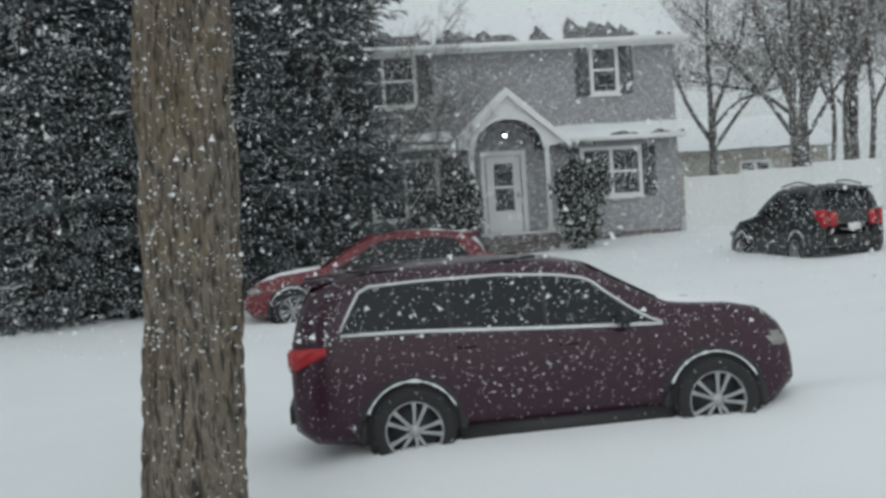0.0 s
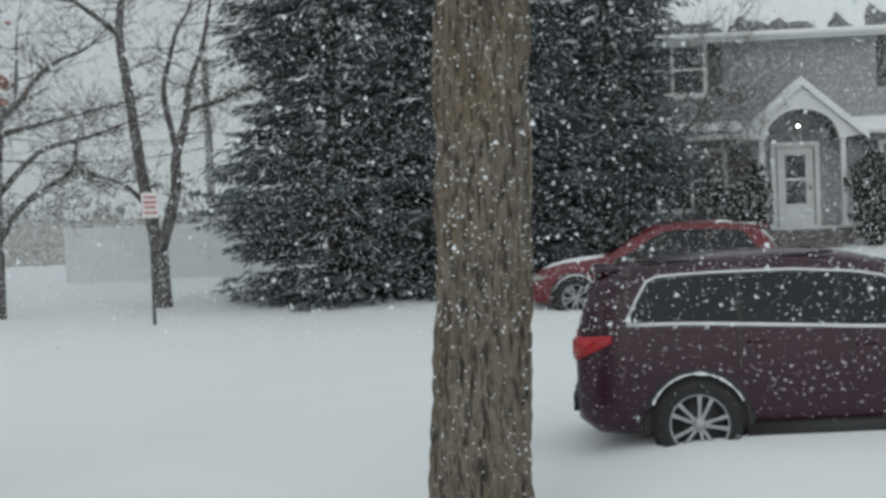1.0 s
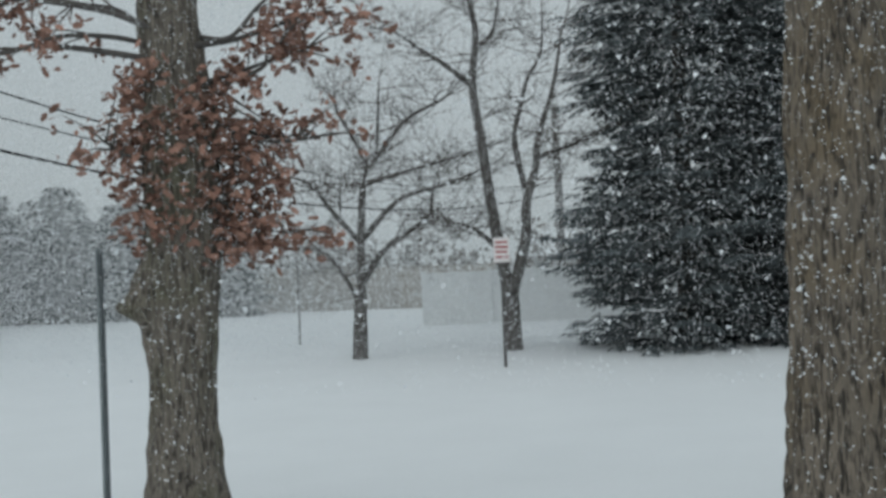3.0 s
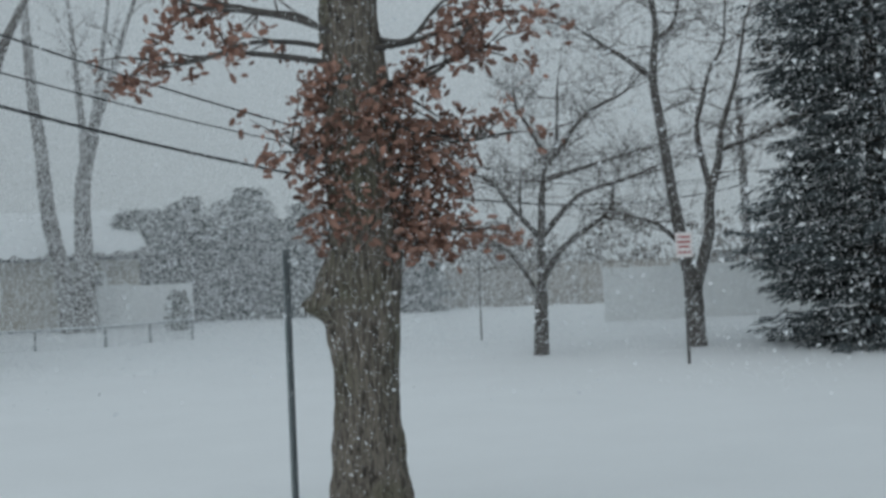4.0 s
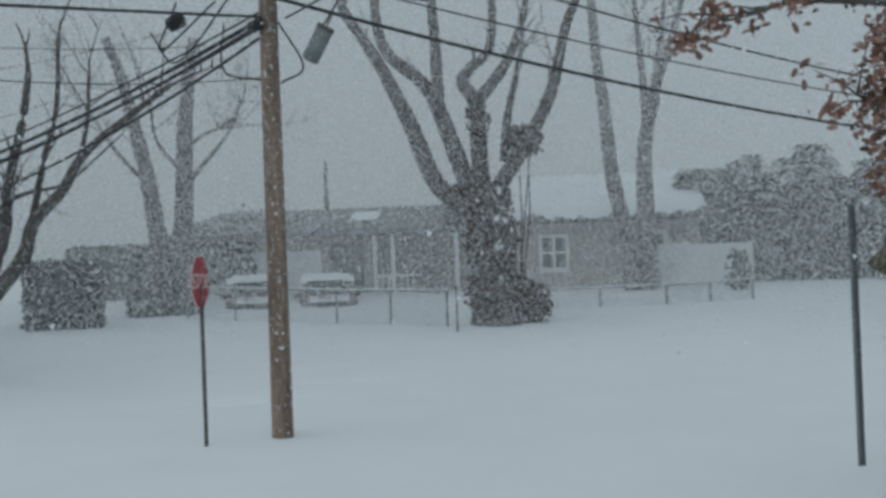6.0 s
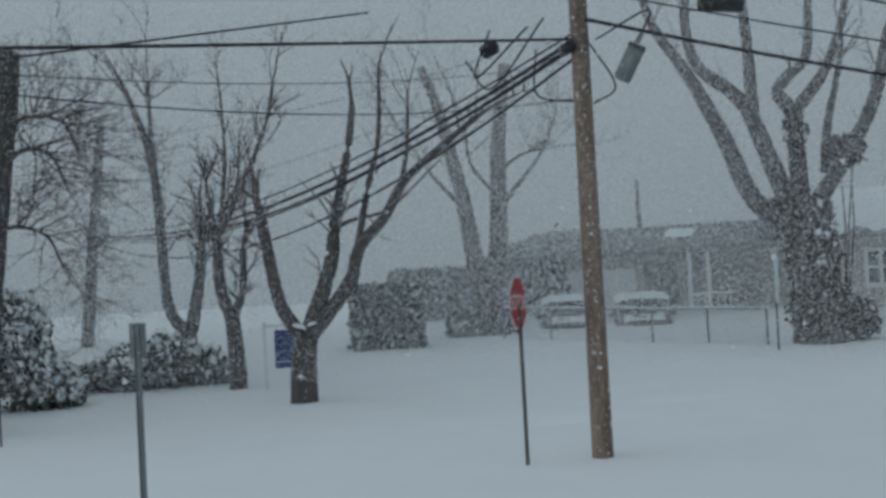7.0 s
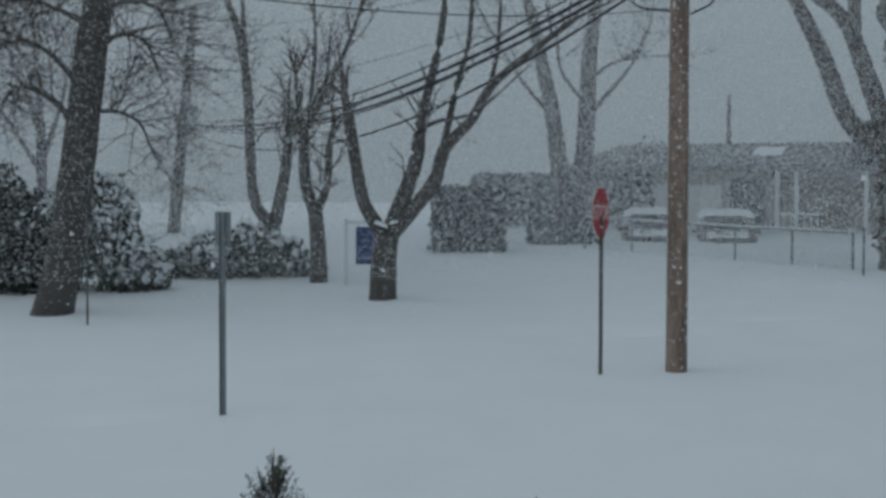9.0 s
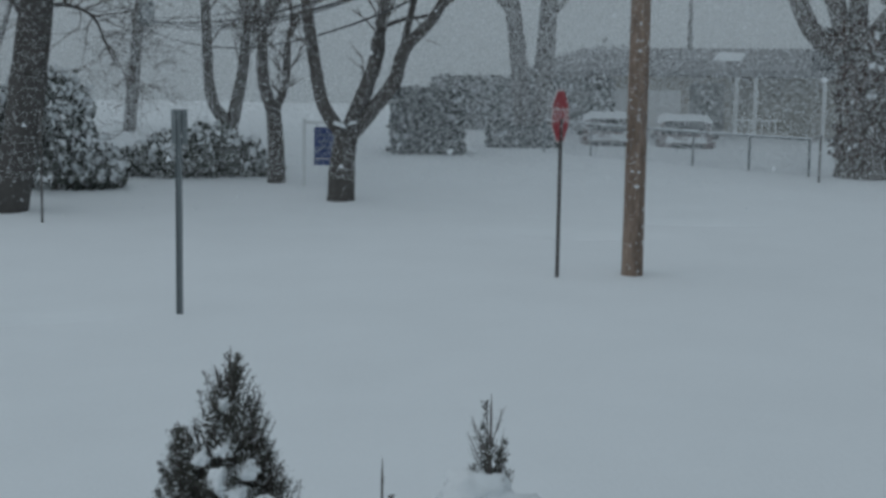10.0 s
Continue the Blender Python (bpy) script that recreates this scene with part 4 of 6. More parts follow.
            bmesh.ops.create_cone(bm, cap_ends=True, segments=20, radius1=R * 0.17, radius2=R * 0.15, depth=0.03, matrix=Matrix.Translation((0, side * 0.04, 0)) @ Euler((math.pi / 2, 0, 0)).to_matrix().to_4x4())
            part("hub_cap", bm, ALLOY, wheel)
            # black disc that paints in the shade between the spokes
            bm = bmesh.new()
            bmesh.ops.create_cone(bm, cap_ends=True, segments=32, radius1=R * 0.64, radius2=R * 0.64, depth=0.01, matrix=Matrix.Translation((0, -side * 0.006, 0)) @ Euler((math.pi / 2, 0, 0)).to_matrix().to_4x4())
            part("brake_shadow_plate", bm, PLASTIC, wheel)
    # lamps, bumpers, plate, rails, windscreens
    def wrap(nm, x0, x1, z0, z1, material, out, rear, wide, label=""):
        """A strip that follows the body's plan round a corner or across an end."""
        for side in ((-1, 1) if wide < 1 else (0,)):
            V, F, pts = [], [], []
            for i in range(13):
                f = i / 12
                if side:
                    x = x0 + (x1 - x0) * f
                    y = side * (half(x) * 0.985 + out)
                else:
                    x = x0
                    y = (2 * f - 1) * half(x0) * 0.96
                    x = x0 - (out if rear else -out) - (0.03 if rear else -0.03) * (1 - (2 * f - 1) ** 2)
                pts.append((x, y))
            dip = [(z1 - z0) * 0.75 * i / 12 if side else 0.0 for i in range(13)]
            for (x, y), d in zip(pts, dip):
                V += [(x, y, z0 + d), (x, y, z1 + 0.02 * (side != 0))]
            for i in range(12):
                F.append((2 * i, 2 * i + 2, 2 * i + 3, 2 * i + 1))
            if side:
                n = len(V)
                for (x, y), d in zip(pts, dip):
                    V += [(x, y * 0.9, z0 + d), (x, y * 0.9, z1)]
                for i in range(12):
                    F += [(2 * i + 1, 2 * i + 3, n + 2 * i + 3, n + 2 * i + 1), (2 * i, n + 2 * i, n + 2 * i + 2, 2 * i + 2)]
                F += [(0, 1, n + 1, n), (24, n + 24, n + 25, 25)]
            sheet(nm, V, F, material, t, label)

    zt = spec["tail"]
    wrap("tail_lamp", L0 - 0.004, L0 + spec["taillen"], zt[0], zt[1], TAIL, 0.012, True, 0.5, "red tail lamp")
    for s in (-1, 1):
        bm = boxed(L0 - 0.03, L0 + 0.05, s * half(L0) * 0.70 - 0.10, s * half(L0) * 0.70 + 0.10, zt[0] + 0.02, zt[1] - 0.02, bevel=0.02)
        part("tail_lamp", bm, TAIL, t, "red tail lamp")
        bm = boxed(L1 - 0.42, L1 - 0.08, s * half(L1 - 0.3) * 0.86 - 0.10, s * half(L1 - 0.3) * 0.86 + 0.10, spec["head"][0], spec["head"][1], bevel=0.04)
        part("headlamp", bm, HEAD, t, "clear headlamp")
        tube("roof_rail", [(spec["rail"][0], s * W * 0.33, smooth_at(spec["rail"][0], top) + 0.02), ((spec["rail"][0] + spec["rail"][1]) / 2, s * W * 0.34, H + 0.045), (spec["rail"][1], s * W * 0.33, smooth_at(spec["rail"][1], top) + 0.02)], 0.016, 0.016, PLASTIC, t, 6, sub=5)
    bm = boxed(L0 - 0.05, L0 + 0.16, -W * 0.40, W * 0.40, smooth_at(L0, low) + 0.02, smooth_at(L0, low) + 0.26, bevel=0.05)
    part("rear_bumper", bm, PLASTIC, t)
    bm = boxed(L1 - 0.2, L1 + 0.03, -W * 0.38, W * 0.38, smooth_at(L1, low) + 0.02, smooth_at(L1, low) + 0.2, bevel=0.05)
    part("front_bumper", bm, PLASTIC, t)
    bm = boxed(L1 - 0.1, L1 + 0.02, -W * 0.27, W * 0.27, smooth_at(L1, low) + 0.28, smooth_at(L1, low) + 0.48, bevel=0.03)
    part("grille", bm, PLASTIC, t)
    bm = boxed(L0 - 0.055, L0 - 0.02, -0.16, 0.16, zt[0] - 0.06, zt[0] + 0.07, bevel=0.008)
    part("number_plate", bm, SIGN_WHITE, t, "pale blank number plate")
    for nm, (xa, xb) in (("windscreen", spec["wind"]), ("rear_window", spec["back"])):
        V, F = [], []
        for i in range(9):
            x = xa + (xb - xa) * i / 8
            z, zb = smooth_at(x, top), smooth_at(x, belt)
            wy = half(x) * 0.955 - (0.30 * max(0, z - zb) + 0.12)
            for j in range(9):
                f = j / 4 - 1
                V.append((x, wy * f, z + 0.022 - 0.012 * f * f))
        for i in range(8):
            for j in range(8):
                q = i * 9 + j
                F.append((q, q + 1, q + 10, q + 9))
        sheet(nm, V, F, GLASS_CAR, t)
    bm = boxed(spec["back"][1] - 0.20, spec["back"][1] + 0.10, -W * 0.36, W * 0.36, smooth_at(spec["back"][1], top) - 0.02, smooth_at(spec["back"][1], top) + 0.025, bevel=0.012)
    part("roof_spoiler", bm, paint, t)
    # snow on bonnet, roof and glass
    if snow:
        for (xa, xb, wide, thick) in spec["snow"]:
            V, F = [], []
            for i in range(25):
                x = xa + (xb - xa) * i / 24
                z = smooth_at(x, top)
                for j in range(25):
                    f = j / 12 - 1
                    y = f * half(x) * wide
                    edge = min(1.0, (1 - abs(f)) * 5, i / 3, (24 - i) / 3)
                    h = thick * edge * (0.9 + 0.9 * noise.noise((x * 2.6, y * 2.6, L1 + xa))) - 0.012
                    V.append((x, y, z + 0.012 - 0.05 * abs(f) ** 6 + h))
            for i in range(24):
                for j in range(24):
                    q = i * 25 + j
                    F.append((q, q + 1, q + 26, q + 25))
            sheet("snow_patch", V, F, SNOW, t, "thin fresh snow lying on the car")
    return t


SUV = dict(rear=-1.08, front=3.66, h=1.76, w=1.98, wb=2.84, r=0.385,
           top=[(-1.08, 0.98), (-1.06, 1.22), (-0.98, 1.50), (-0.84, 1.72), (-0.55, 1.82), (0.2, 1.85), (0.9, 1.85), (1.45, 1.80), (1.78, 1.72), (2.1, 1.53), (2.47, 1.32), (2.65, 1.29), (3.1, 1.25), (3.40, 1.18), (3.55, 1.05), (3.63, 0.90), (3.66, 0.70)],
           belt=[(-1.08, 0.94), (-0.85, 1.28), (0.0, 1.26), (1.5, 1.16), (2.4, 1.12), (2.6, 1.12), (3.1, 1.12), (3.66, 0.76)],
           low=[(-1.08, 0.44), (-0.9, 0.32), (0, 0.24), (2.9, 0.24), (3.45, 0.28), (3.62, 0.42)],
           glass=(-0.60, 2.40, (0.42, 1.32)), gr=0.24, gf=0.68, sill=0.30, mirror=2.02, handles=(0.55, 1.5), gaps=(0.38, 1.36, 2.25), tail=(0.98, 1.18), taillen=0.34, head=(0.78, 0.95),
           rail=(-0.5, 1.3), wind=(1.80, 2.44), back=(-0.99, -0.72), snow=[(2.35, 3.45, 0.8, 0.035), (-0.7, 1.5, 0.60, 0.0092)], spin=0.35)
WAGON = dict(rear=-0.95, front=3.55, h=1.64, w=1.84, wb=2.66, r=0.35,
             top=[(-0.95, 0.85), (-0.90, 1.05), (-0.72, 1.35), (-0.52, 1.56), (0.1, 1.63), (0.8, 1.64), (1.25, 1.58), (1.6, 1.42), (2.1, 1.08), (2.3, 1.04), (2.9, 0.97), (3.3, 0.86), (3.48, 0.72), (3.55, 0.58)],
             belt=[(-0.95, 0.84), (-0.7, 1.04), (0.0, 1.02), (1.5, 0.99), (2.1, 0.98), (2.9, 0.92), (3.55, 0.55)],
             low=[(-0.95, 0.40), (-0.75, 0.28), (0, 0.22), (2.7, 0.22), (3.4, 0.26), (3.55, 0.40)],
             glass=(-0.55, 1.98, (0.35, 1.15)), gr=0.3, gf=0.95, sill=0.27, mirror=1.62, handles=(0.5, 1.35), gaps=(0.32, 1.18, 1.95), tail=(0.80, 1.12), taillen=0.22, head=(0.64, 0.78),
             rail=(-0.4, 1.1), wind=(1.45, 2.06), back=(-0.86, -0.56), snow=[(2.1, 3.3, 0.78, 0.03), (-0.6, 0.2, 0.70, 0.016), (-0.93, -0.6, 0.8, 0.05)], spin=0.1, trim=PLASTIC)

car("maroon_suv", pose(-0.38, 11.88, 0.45, 0, -1.6, 4.6) @ Matrix.Diagonal((0.925, 0.95, 0.945, 1)), MAROON, "dark maroon family SUV dusted with snow, parked on the snowy street", SUV)
car("red_wagon", on(-0.1, 23.9, 183, 0.24), RED, "bright red crossover with snow on its roof, parked on the street", WAGON)
car("black_hatchback", on(7.92, 26.3, 105, 0.32) @ Matrix.Diagonal((0.86, 0.86, 1.06, 1)), BLACK, "black crossover with red tail lamps in a snowy drive", dict(WAGON, snow=[(-0.5, 1.2, 0.7, 0.014)]))


# ---- the grey house across the street ----
def at_part(name, bm, material, parent, label="", smooth=False):
    return part(name, bm, material, parent, label, smooth)


def window(house, x0, x1, z0, z1, panes=2, shutters=True, rows=2, y=0.0):
    w = new("window")
    w.parent = house
    d = 0.09
    bm = bmesh.new()
    fr = 0.09
    for a in ((x0, x1, z1 - fr, z1), (x0, x1, z0, z0 + fr), (x0, x0 + fr, z0 + fr, z1 - fr), (x1 - fr, x1, z0 + fr, z1 - fr)):
        box(bm, a[0], a[1], y - d, y + 0.02, a[2], a[3])
    part("window_frame", bm, WHITE, w, smooth=False)
    part("window_sill", boxed(x0 - 0.05, x1 + 0.05, y - d - 0.05, y, z0 - 0.06, z0, bevel=0.01), WHITE, w, smooth=False)
    step = (x1 - x0 - 2 * fr) / panes
    for i in range(panes):
        a = x0 + fr + i * step
        for j in range(rows):
            h = (z1 - z0 - 2 * fr) / rows
            b = z0 + fr + j * h
            part("pane", boxed(a + 0.02, a + step - 0.02, y - 0.035, y - 0.02, b + 0.02, b + h - 0.02), GLASS, w, smooth=False)
        if i:
            part("mullion", boxed(a - 0.045, a + 0.045, y - d, y, z0 + fr, z1 - fr), WHITE, w, smooth=False)
    for j in range(1, rows):
        b = z0 + fr + j * (z1 - z0 - 2 * fr) / rows
        part("sash_rail", boxed(x0 + fr, x1 - fr, y - 0.06, y - 0.005, b - 0.03, b + 0.03), WHITE, w, smooth=False)
    if shutters:
        for a, b in ((x0 - 0.40, x0 - 0.03), (x1 + 0.03, x1 + 0.40)):
            bm = boxed(a, b, y - 0.05, y - 0.002, z0 - 0.02, z1 + 0.02, bevel=0.008)
            slats = []
            for k in range(12):
                z = z0 + 0.06 + (z1 - z0 - 0.12) * k / 12
                slats.append((a + 0.05, b - 0.05, y - 0.065, y - 0.0505, z, z + (z1 - z0) / 18))
            leaf = part("shutter", bm, SHUTTER, house, smooth=False)
            for q in slats:
                part("slat", boxed(*q), SHUTTER, leaf, smooth=False)
    return w


def snow_sheet(name, parent, x0, x1, slope, thick, ragged, seed, n=60, k=24, s0=0.0, label="snow lying on the roof"):
    """A slab of snow on a roof; slope(s) gives (y, z) from the eave up; its lower edge is ragged."""
    V, F = [], []
    for i in range(n + 1):
        x = x0 + (x1 - x0) * i / n
        lo = s0 + max(0.0, ragged * (0.35 + 1.1 * noise.noise((x * 0.55, seed, 0)) + 0.7 * noise.noise((x * 2.1, seed, 5)) + 0.35 * noise.noise((x * 6, seed, 9))))
        for j in range(k + 1):
            s = lo + (1 - lo) * j / k
            y, z = slope(s)
            e = min(1.0, j / 2, i / 1.5, (n - i) / 1.5)
            V.append((x, y, z + 0.006 + thick * e * (1 + 0.3 * noise.noise((x, y, seed)))))
    for i in range(n):
        for j in range(k):
            q = i * (k + 1) + j
            F.append((q, q + k + 1, q + k + 2, q + 1))
    return sheet(name, V, F, SNOW, parent, label)


def lap_siding(bm, x0, x1, z0, z1, y, holes=(), lap=0.115):
    """Courses of clapboard with gaps for the openings."""
    n = int((z1 - z0) / lap)
    for i in range(n):
        a = z0 + i * lap
        b = min(z1, a + lap)
        spans = [(x0, x1)]
        for hx0, hx1, hz0, hz1 in holes:
            if b > hz0 and a < hz1:
                spans = [q for s in spans for q in ((s[0], min(s[1], hx0)), (max(s[0], hx1), s[1])) if q[1] - q[0] > 0.01]
        for s0, s1 in spans:
            v = [bm.verts.new(p) for p in ((s0, y - 0.018, a), (s1, y - 0.018, a), (s1, y - 0.003, b), (s0, y - 0.003, b), (s0, y, a), (s1, y, a))]
            bm.faces.new((v[0], v[1], v[2], v[3]))
            bm.faces.new((v[4], v[5], v[1], v[0]))


def grey_house():
    # origin: under the front door's middle, on the front wall's face; x along the wall
    h = thing("grey_house", pose(1.73, 35.0, 1.30, 0, 0, 6.5), "two-storey grey clapboard house with dark shutters and snowy roof", "house")
    x0, x1, zt, deep = -7.2, 4.86, 5.85, 8.0
    holes = [(2.55, 3.35, 4.38, 5.72), (-4.0, -2.2, 4.3, 5.72), (2.15, 3.85, 1.58, 2.96), (-3.6, -1.75, 1.25, 2.9), (-0.62, 0.62, 0.7, 3.1)]
    bm = boxed(x0, x1, 0.0, deep, -0.6, zt)
    part("wall", bm, SIDING, h, smooth=False)
    bm = bmesh.new()
    lap_siding(bm, x0, x1, 0.62, zt, -0.002, holes)
    part("siding", bm, SIDING, h, smooth=False)
    part("foundation", boxed(x0 - 0.02, x1 + 0.02, -0.06, 0.0, -0.6, 0.62), BRICK_BASE, h, smooth=False)
    part("corner_board", boxed(x1 - 0.1, x1 + 0.03, -0.03, 0.1, 0.62, zt), SIDING, h, smooth=False)
    window(h, 2.55, 3.35, 4.38, 5.72, 1)
    window(h, -4.0, -2.2, 4.3, 5.72, 2)
    window(h, 2.15, 3.85, 1.58, 2.96, 2)
    window(h, -3.6, -1.75, 1.25, 2.9, 2)
    # main roof
    rise_, run = 2.6, deep / 2 + 0.5
    V = [(x0 - 0.3, -0.5, zt), (x1 + 0.3, -0.5, zt), (x1 + 0.3, deep / 2, zt + rise_), (x0 - 0.3, deep / 2, zt + rise_), (x1 + 0.3, deep + 0.5, zt), (x0 - 0.3, deep + 0.5, zt)]
    V += [(a, b, c - 0.14) for a, b, c in V]
    F = [(0, 1, 2, 3), (3, 2, 4, 5), (6, 9, 8, 7), (9, 11, 10, 8), (0, 6, 7, 1), (4, 10, 11, 5), (1, 7, 8, 2), (2, 8, 10, 4), (0, 3, 9, 6), (3, 5, 11, 9)]
    roof = sheet("roof", V, F, SHINGLE, h, "dark shingle roof", smooth=False)
    snow_sheet("roof_snow", roof, x0 - 0.28, x1 + 0.28, lambda s: (-0.5 + run * s, zt + rise_ * s), 0.09, 0.30, 2.0, 160, 30)
    V, F = [], []
    tube_data(V, F, [(x0 - 0.35, -0.56, zt - 0.06), (x1 + 0.35, -0.56, zt - 0.06)], [0.085, 0.085], 10)
    sheet("gutter", V, F, WHITE, h)
    part("fascia", boxed(x0 - 0.3, x1 + 0.3, -0.5, -0.46, zt - 0.2, zt), WHITE, h, smooth=False)
    part("soffit", boxed(x0 - 0.3, x1 + 0.3, -0.46, 0.0, zt - 0.17, zt - 0.145), WHITE, h, smooth=False)
    # pent roof over the ground floor
    for a, b in ((1.45, x1 + 0.1), (-4.6, -1.35)):
        V = [(a, -0.62, 3.22), (b, -0.62, 3.22), (b, 0, 3.55), (a, 0, 3.55), (a, -0.62, 3.10), (b, -0.62, 3.10), (b, 0, 3.10), (a, 0, 3.10)]
        F = [(0, 1, 2, 3), (4, 7, 6, 5), (0, 4, 5, 1), (1, 5, 6, 2), (0, 3, 7, 4)]
        pr = sheet("pent_roof", V, F, SHINGLE, h, smooth=False)
        snow_sheet("roof_snow", pr, a, b, lambda s: (-0.62 + 0.62 * s, 3.22 + 0.33 * s), 0.05, 0.55, 5.0 + a, 60, 8)
        V, F = [], []
        tube_data(V, F, [(a, -0.66, 3.16), (b, -0.66, 3.16)], [0.07, 0.07], 8)
        sheet("gutter", V, F, WHITE, h)
    # porch: steps, posts, arched gable
    part("porch_floor", boxed(-1.15, 1.2, -1.3, 0, 0.2, 0.72, bevel=0.02), BRICK_BASE, h, smooth=False)
    part("porch_snow", boxed(-1.1, 1.15, -1.28, -0.1, 0.72, 0.78, bevel=0.02), SNOW, h)
    for i in range(3):
        part("step", boxed(-0.8, 0.8, -1.6 - 0.3 * i, -1.3 - 0.3 * i, -0.4, 0.54 - 0.18 * i, bevel=0.015), BRICK_BASE, h, smooth=False)
    for px in (-1.0, 1.02):
        post = part("porch_post", boxed(px - 0.06, px + 0.06, -1.18, -1.06, 0.72, 3.12, bevel=0.01), WHITE, h, smooth=False)
        part("post_cap", boxed(px - 0.09, px + 0.09, -1.21, -1.03, 2.98, 3.06, bevel=0.01), WHITE, post, smooth=False)
        part("post_base", boxed(px - 0.09, px + 0.09, -1.21, -1.03, 0.74, 0.88, bevel=0.01), WHITE, post, smooth=False)
    apex, ex, ez, yf = 4.42, 1.5, 3.08, -1.25
    n = 20
    V, F = [], []
    outer, inner = [], []
    for i in range(n + 1):
        u = -1 + 2 * i / n
        outer.append((u * ex, apex - abs(u) * (apex - ez)))
        inner.append((u * 0.92, 2.98 + 0.78 * math.sqrt(max(0, 1 - u * u))))
    for yy in (yf, yf + 0.12):
        V += [(a, yy, b) for a, b in outer] + [(a, yy, b) for a, b in inner]
    m = n + 1
    for i in range(n):
        F.append((i, m + i, m + i + 1, i + 1))
        F.append((2 * m + i, 2 * m + i + 1, 3 * m + i + 1, 3 * m + i))
        F.append((m + i, 3 * m + i, 3 * m + i + 1, m + i + 1))
    gable = sheet("porch_gable", V, F, WHITE, h, "white gable with an arched opening", smooth=False)
    V, F = [], []
    for i in range(n + 1):
        u = -1 + 2 * i / n
        for yy in (yf, 0.0):
            V.append((u * 0.92, yy, 2.98 + 0.78 * math.sqrt(max(0, 1 - u * u))))
    for i in range(n):
        F.append((2 * i, 2 * i + 1, 2 * i + 3, 2 * i + 2))
    sheet("vault", V, F, SHUTTER, gable)
    for s in (-1, 1):
        V = [(0, yf - 0.12, apex), (s * (ex + 0.12), yf - 0.12, ez - 0.1), (s * (ex + 0.12), 0, ez - 0.1), (0, 0, apex)]
        V += [(a, b, c + 0.1) for a, b, c in V]
        sheet("porch_roof", V, [(0, 1, 2, 3), (4, 7, 6, 5), (0, 4, 5, 1), (1, 5, 6, 2), (0, 3, 7, 4)], SHINGLE, h, smooth=False)
        V = [(0, yf - 0.10, apex + 0.104), (s * (ex + 0.10), yf - 0.10, ez + 0.004), (s * (ex + 0.10), -0.02, ez + 0.004), (0, -0.02, apex + 0.104)]
        V += [(a, b, c + 0.06) for a, b, c in V]
        sheet("porch_roof_snow", V, [(0, 1, 2, 3), (4, 7, 6, 5), (0, 4, 5, 1), (1, 5, 6, 2), (0, 3, 7, 4)], SNOW, h, smooth=False)
        bm = bmesh.new()
        V = [(0, yf - 0.14, apex + 0.12), (s * (ex + 0.13), yf - 0.14, ez), (s * (ex + 0.13), yf - 0.14, ez - 0.16), (0, yf - 0.14, apex - 0.06)]
        V += [(a, b + 0.04, c) for a, b, c in V]
        sheet("rake_board", V, [(0, 1, 2, 3), (4, 7, 6, 5), (0, 4, 5, 1), (1, 5, 6, 2), (2, 6, 7, 3), (0, 3, 7, 4)], WHITE, gable, smooth=False)
        bm.free()
    # front door
    door = part("door", boxed(-0.46, 0.46, -0.06, -0.01, 0.78, 2.84, bevel=0.01), WHITE, h, "white front door with a tall dark pane", smooth=False)
    part("door_pane", boxed(-0.26, 0.26, -0.075, -0.06, 1.38, 2.66, bevel=0.004), GLASS, door, smooth=False)
    part("door_rail", boxed(-0.26, 0.26, -0.085, -0.072, 1.98, 2.05), WHITE, door, smooth=False)
    part("door_handle", boxed(0.34, 0.40, -0.12, -0.06, 1.72, 1.86, bevel=0.01), ALLOY, door)
    for a in (-0.62, 0.50):
        part("door_jamb", boxed(a, a + 0.12, -0.10, 0, 0.74, 3.0), WHITE, h, smooth=False)
    part("door_head", boxed(-0.5, 0.5, -0.10, 0, 2.86, 3.0), WHITE, h, smooth=False)
    lamp = part("porch_lamp", boxed(-0.05, 0.05, -0.70, -0.60, 3.42, 3.5, bevel=0.01), SHUTTER, h)
    bm = bmesh.new()
    bmesh.ops.create_uvsphere(bm, u_segments=12, v_segments=8, radius=0.045, matrix=Matrix.Translation((0, -0.65, 3.37)))
    part("bulb", bm, LAMP, lamp, "lit bulb")


grey_house()
bush("foundation_shrub", on(3.55, 33.2, 0, 0.05), [(0, 0, 0.95, 0.62, 0.6, 1.0), (0.1, 0.0, 1.65, 0.82, 0.7, 0.75)], 41, "rounded dark evergreen shrub beside the porch", DARK_SHRUB, 0.10, 480)
bush("foundation_shrub", on(0.55, 33.2, 0, 0.05), [(0, 0, 1.2, 0.55, 0.5, 1.3), (-0.9, 0, 1.0, 0.7, 0.5, 1.0)], 42, "dark narrow shrub in front of the grey house", DARK_SHRUB, 0.11, 300, 0.02)
TREES["ornamental"] = ((-1.15, 32.2), [(0.07, 0.05, [(0, 0), (0.02, 0.6), (0, 0.9)]), (0.04, 0.012, [(0, 0.8), (-0.5, 1.6), (-0.9, 2.6), (-1.1, 3.6)]), (0.04, 0.012, [(0, 0.85), (0.2, 1.8), (0.1, 2.8), (0.4, 4.2)]), (0.035, 0.01, [(0, 0.9), (0.6, 1.5), (1.3, 2.2), (1.9, 3.0)]), (0.03, 0.01, [(0.1, 1.5), (0.9, 2.4), (1.2, 3.4)]), (0.03, 0.01, [(-0.5, 1.6), (-1.2, 2.0), (-1.9, 2.6)])])
bare_tree("ornamental_tree", "ornamental", 43, "small bare twiggy ornamental tree before the house", BARK_GREY, 1.0, 3, 14, twig_r=0.009)
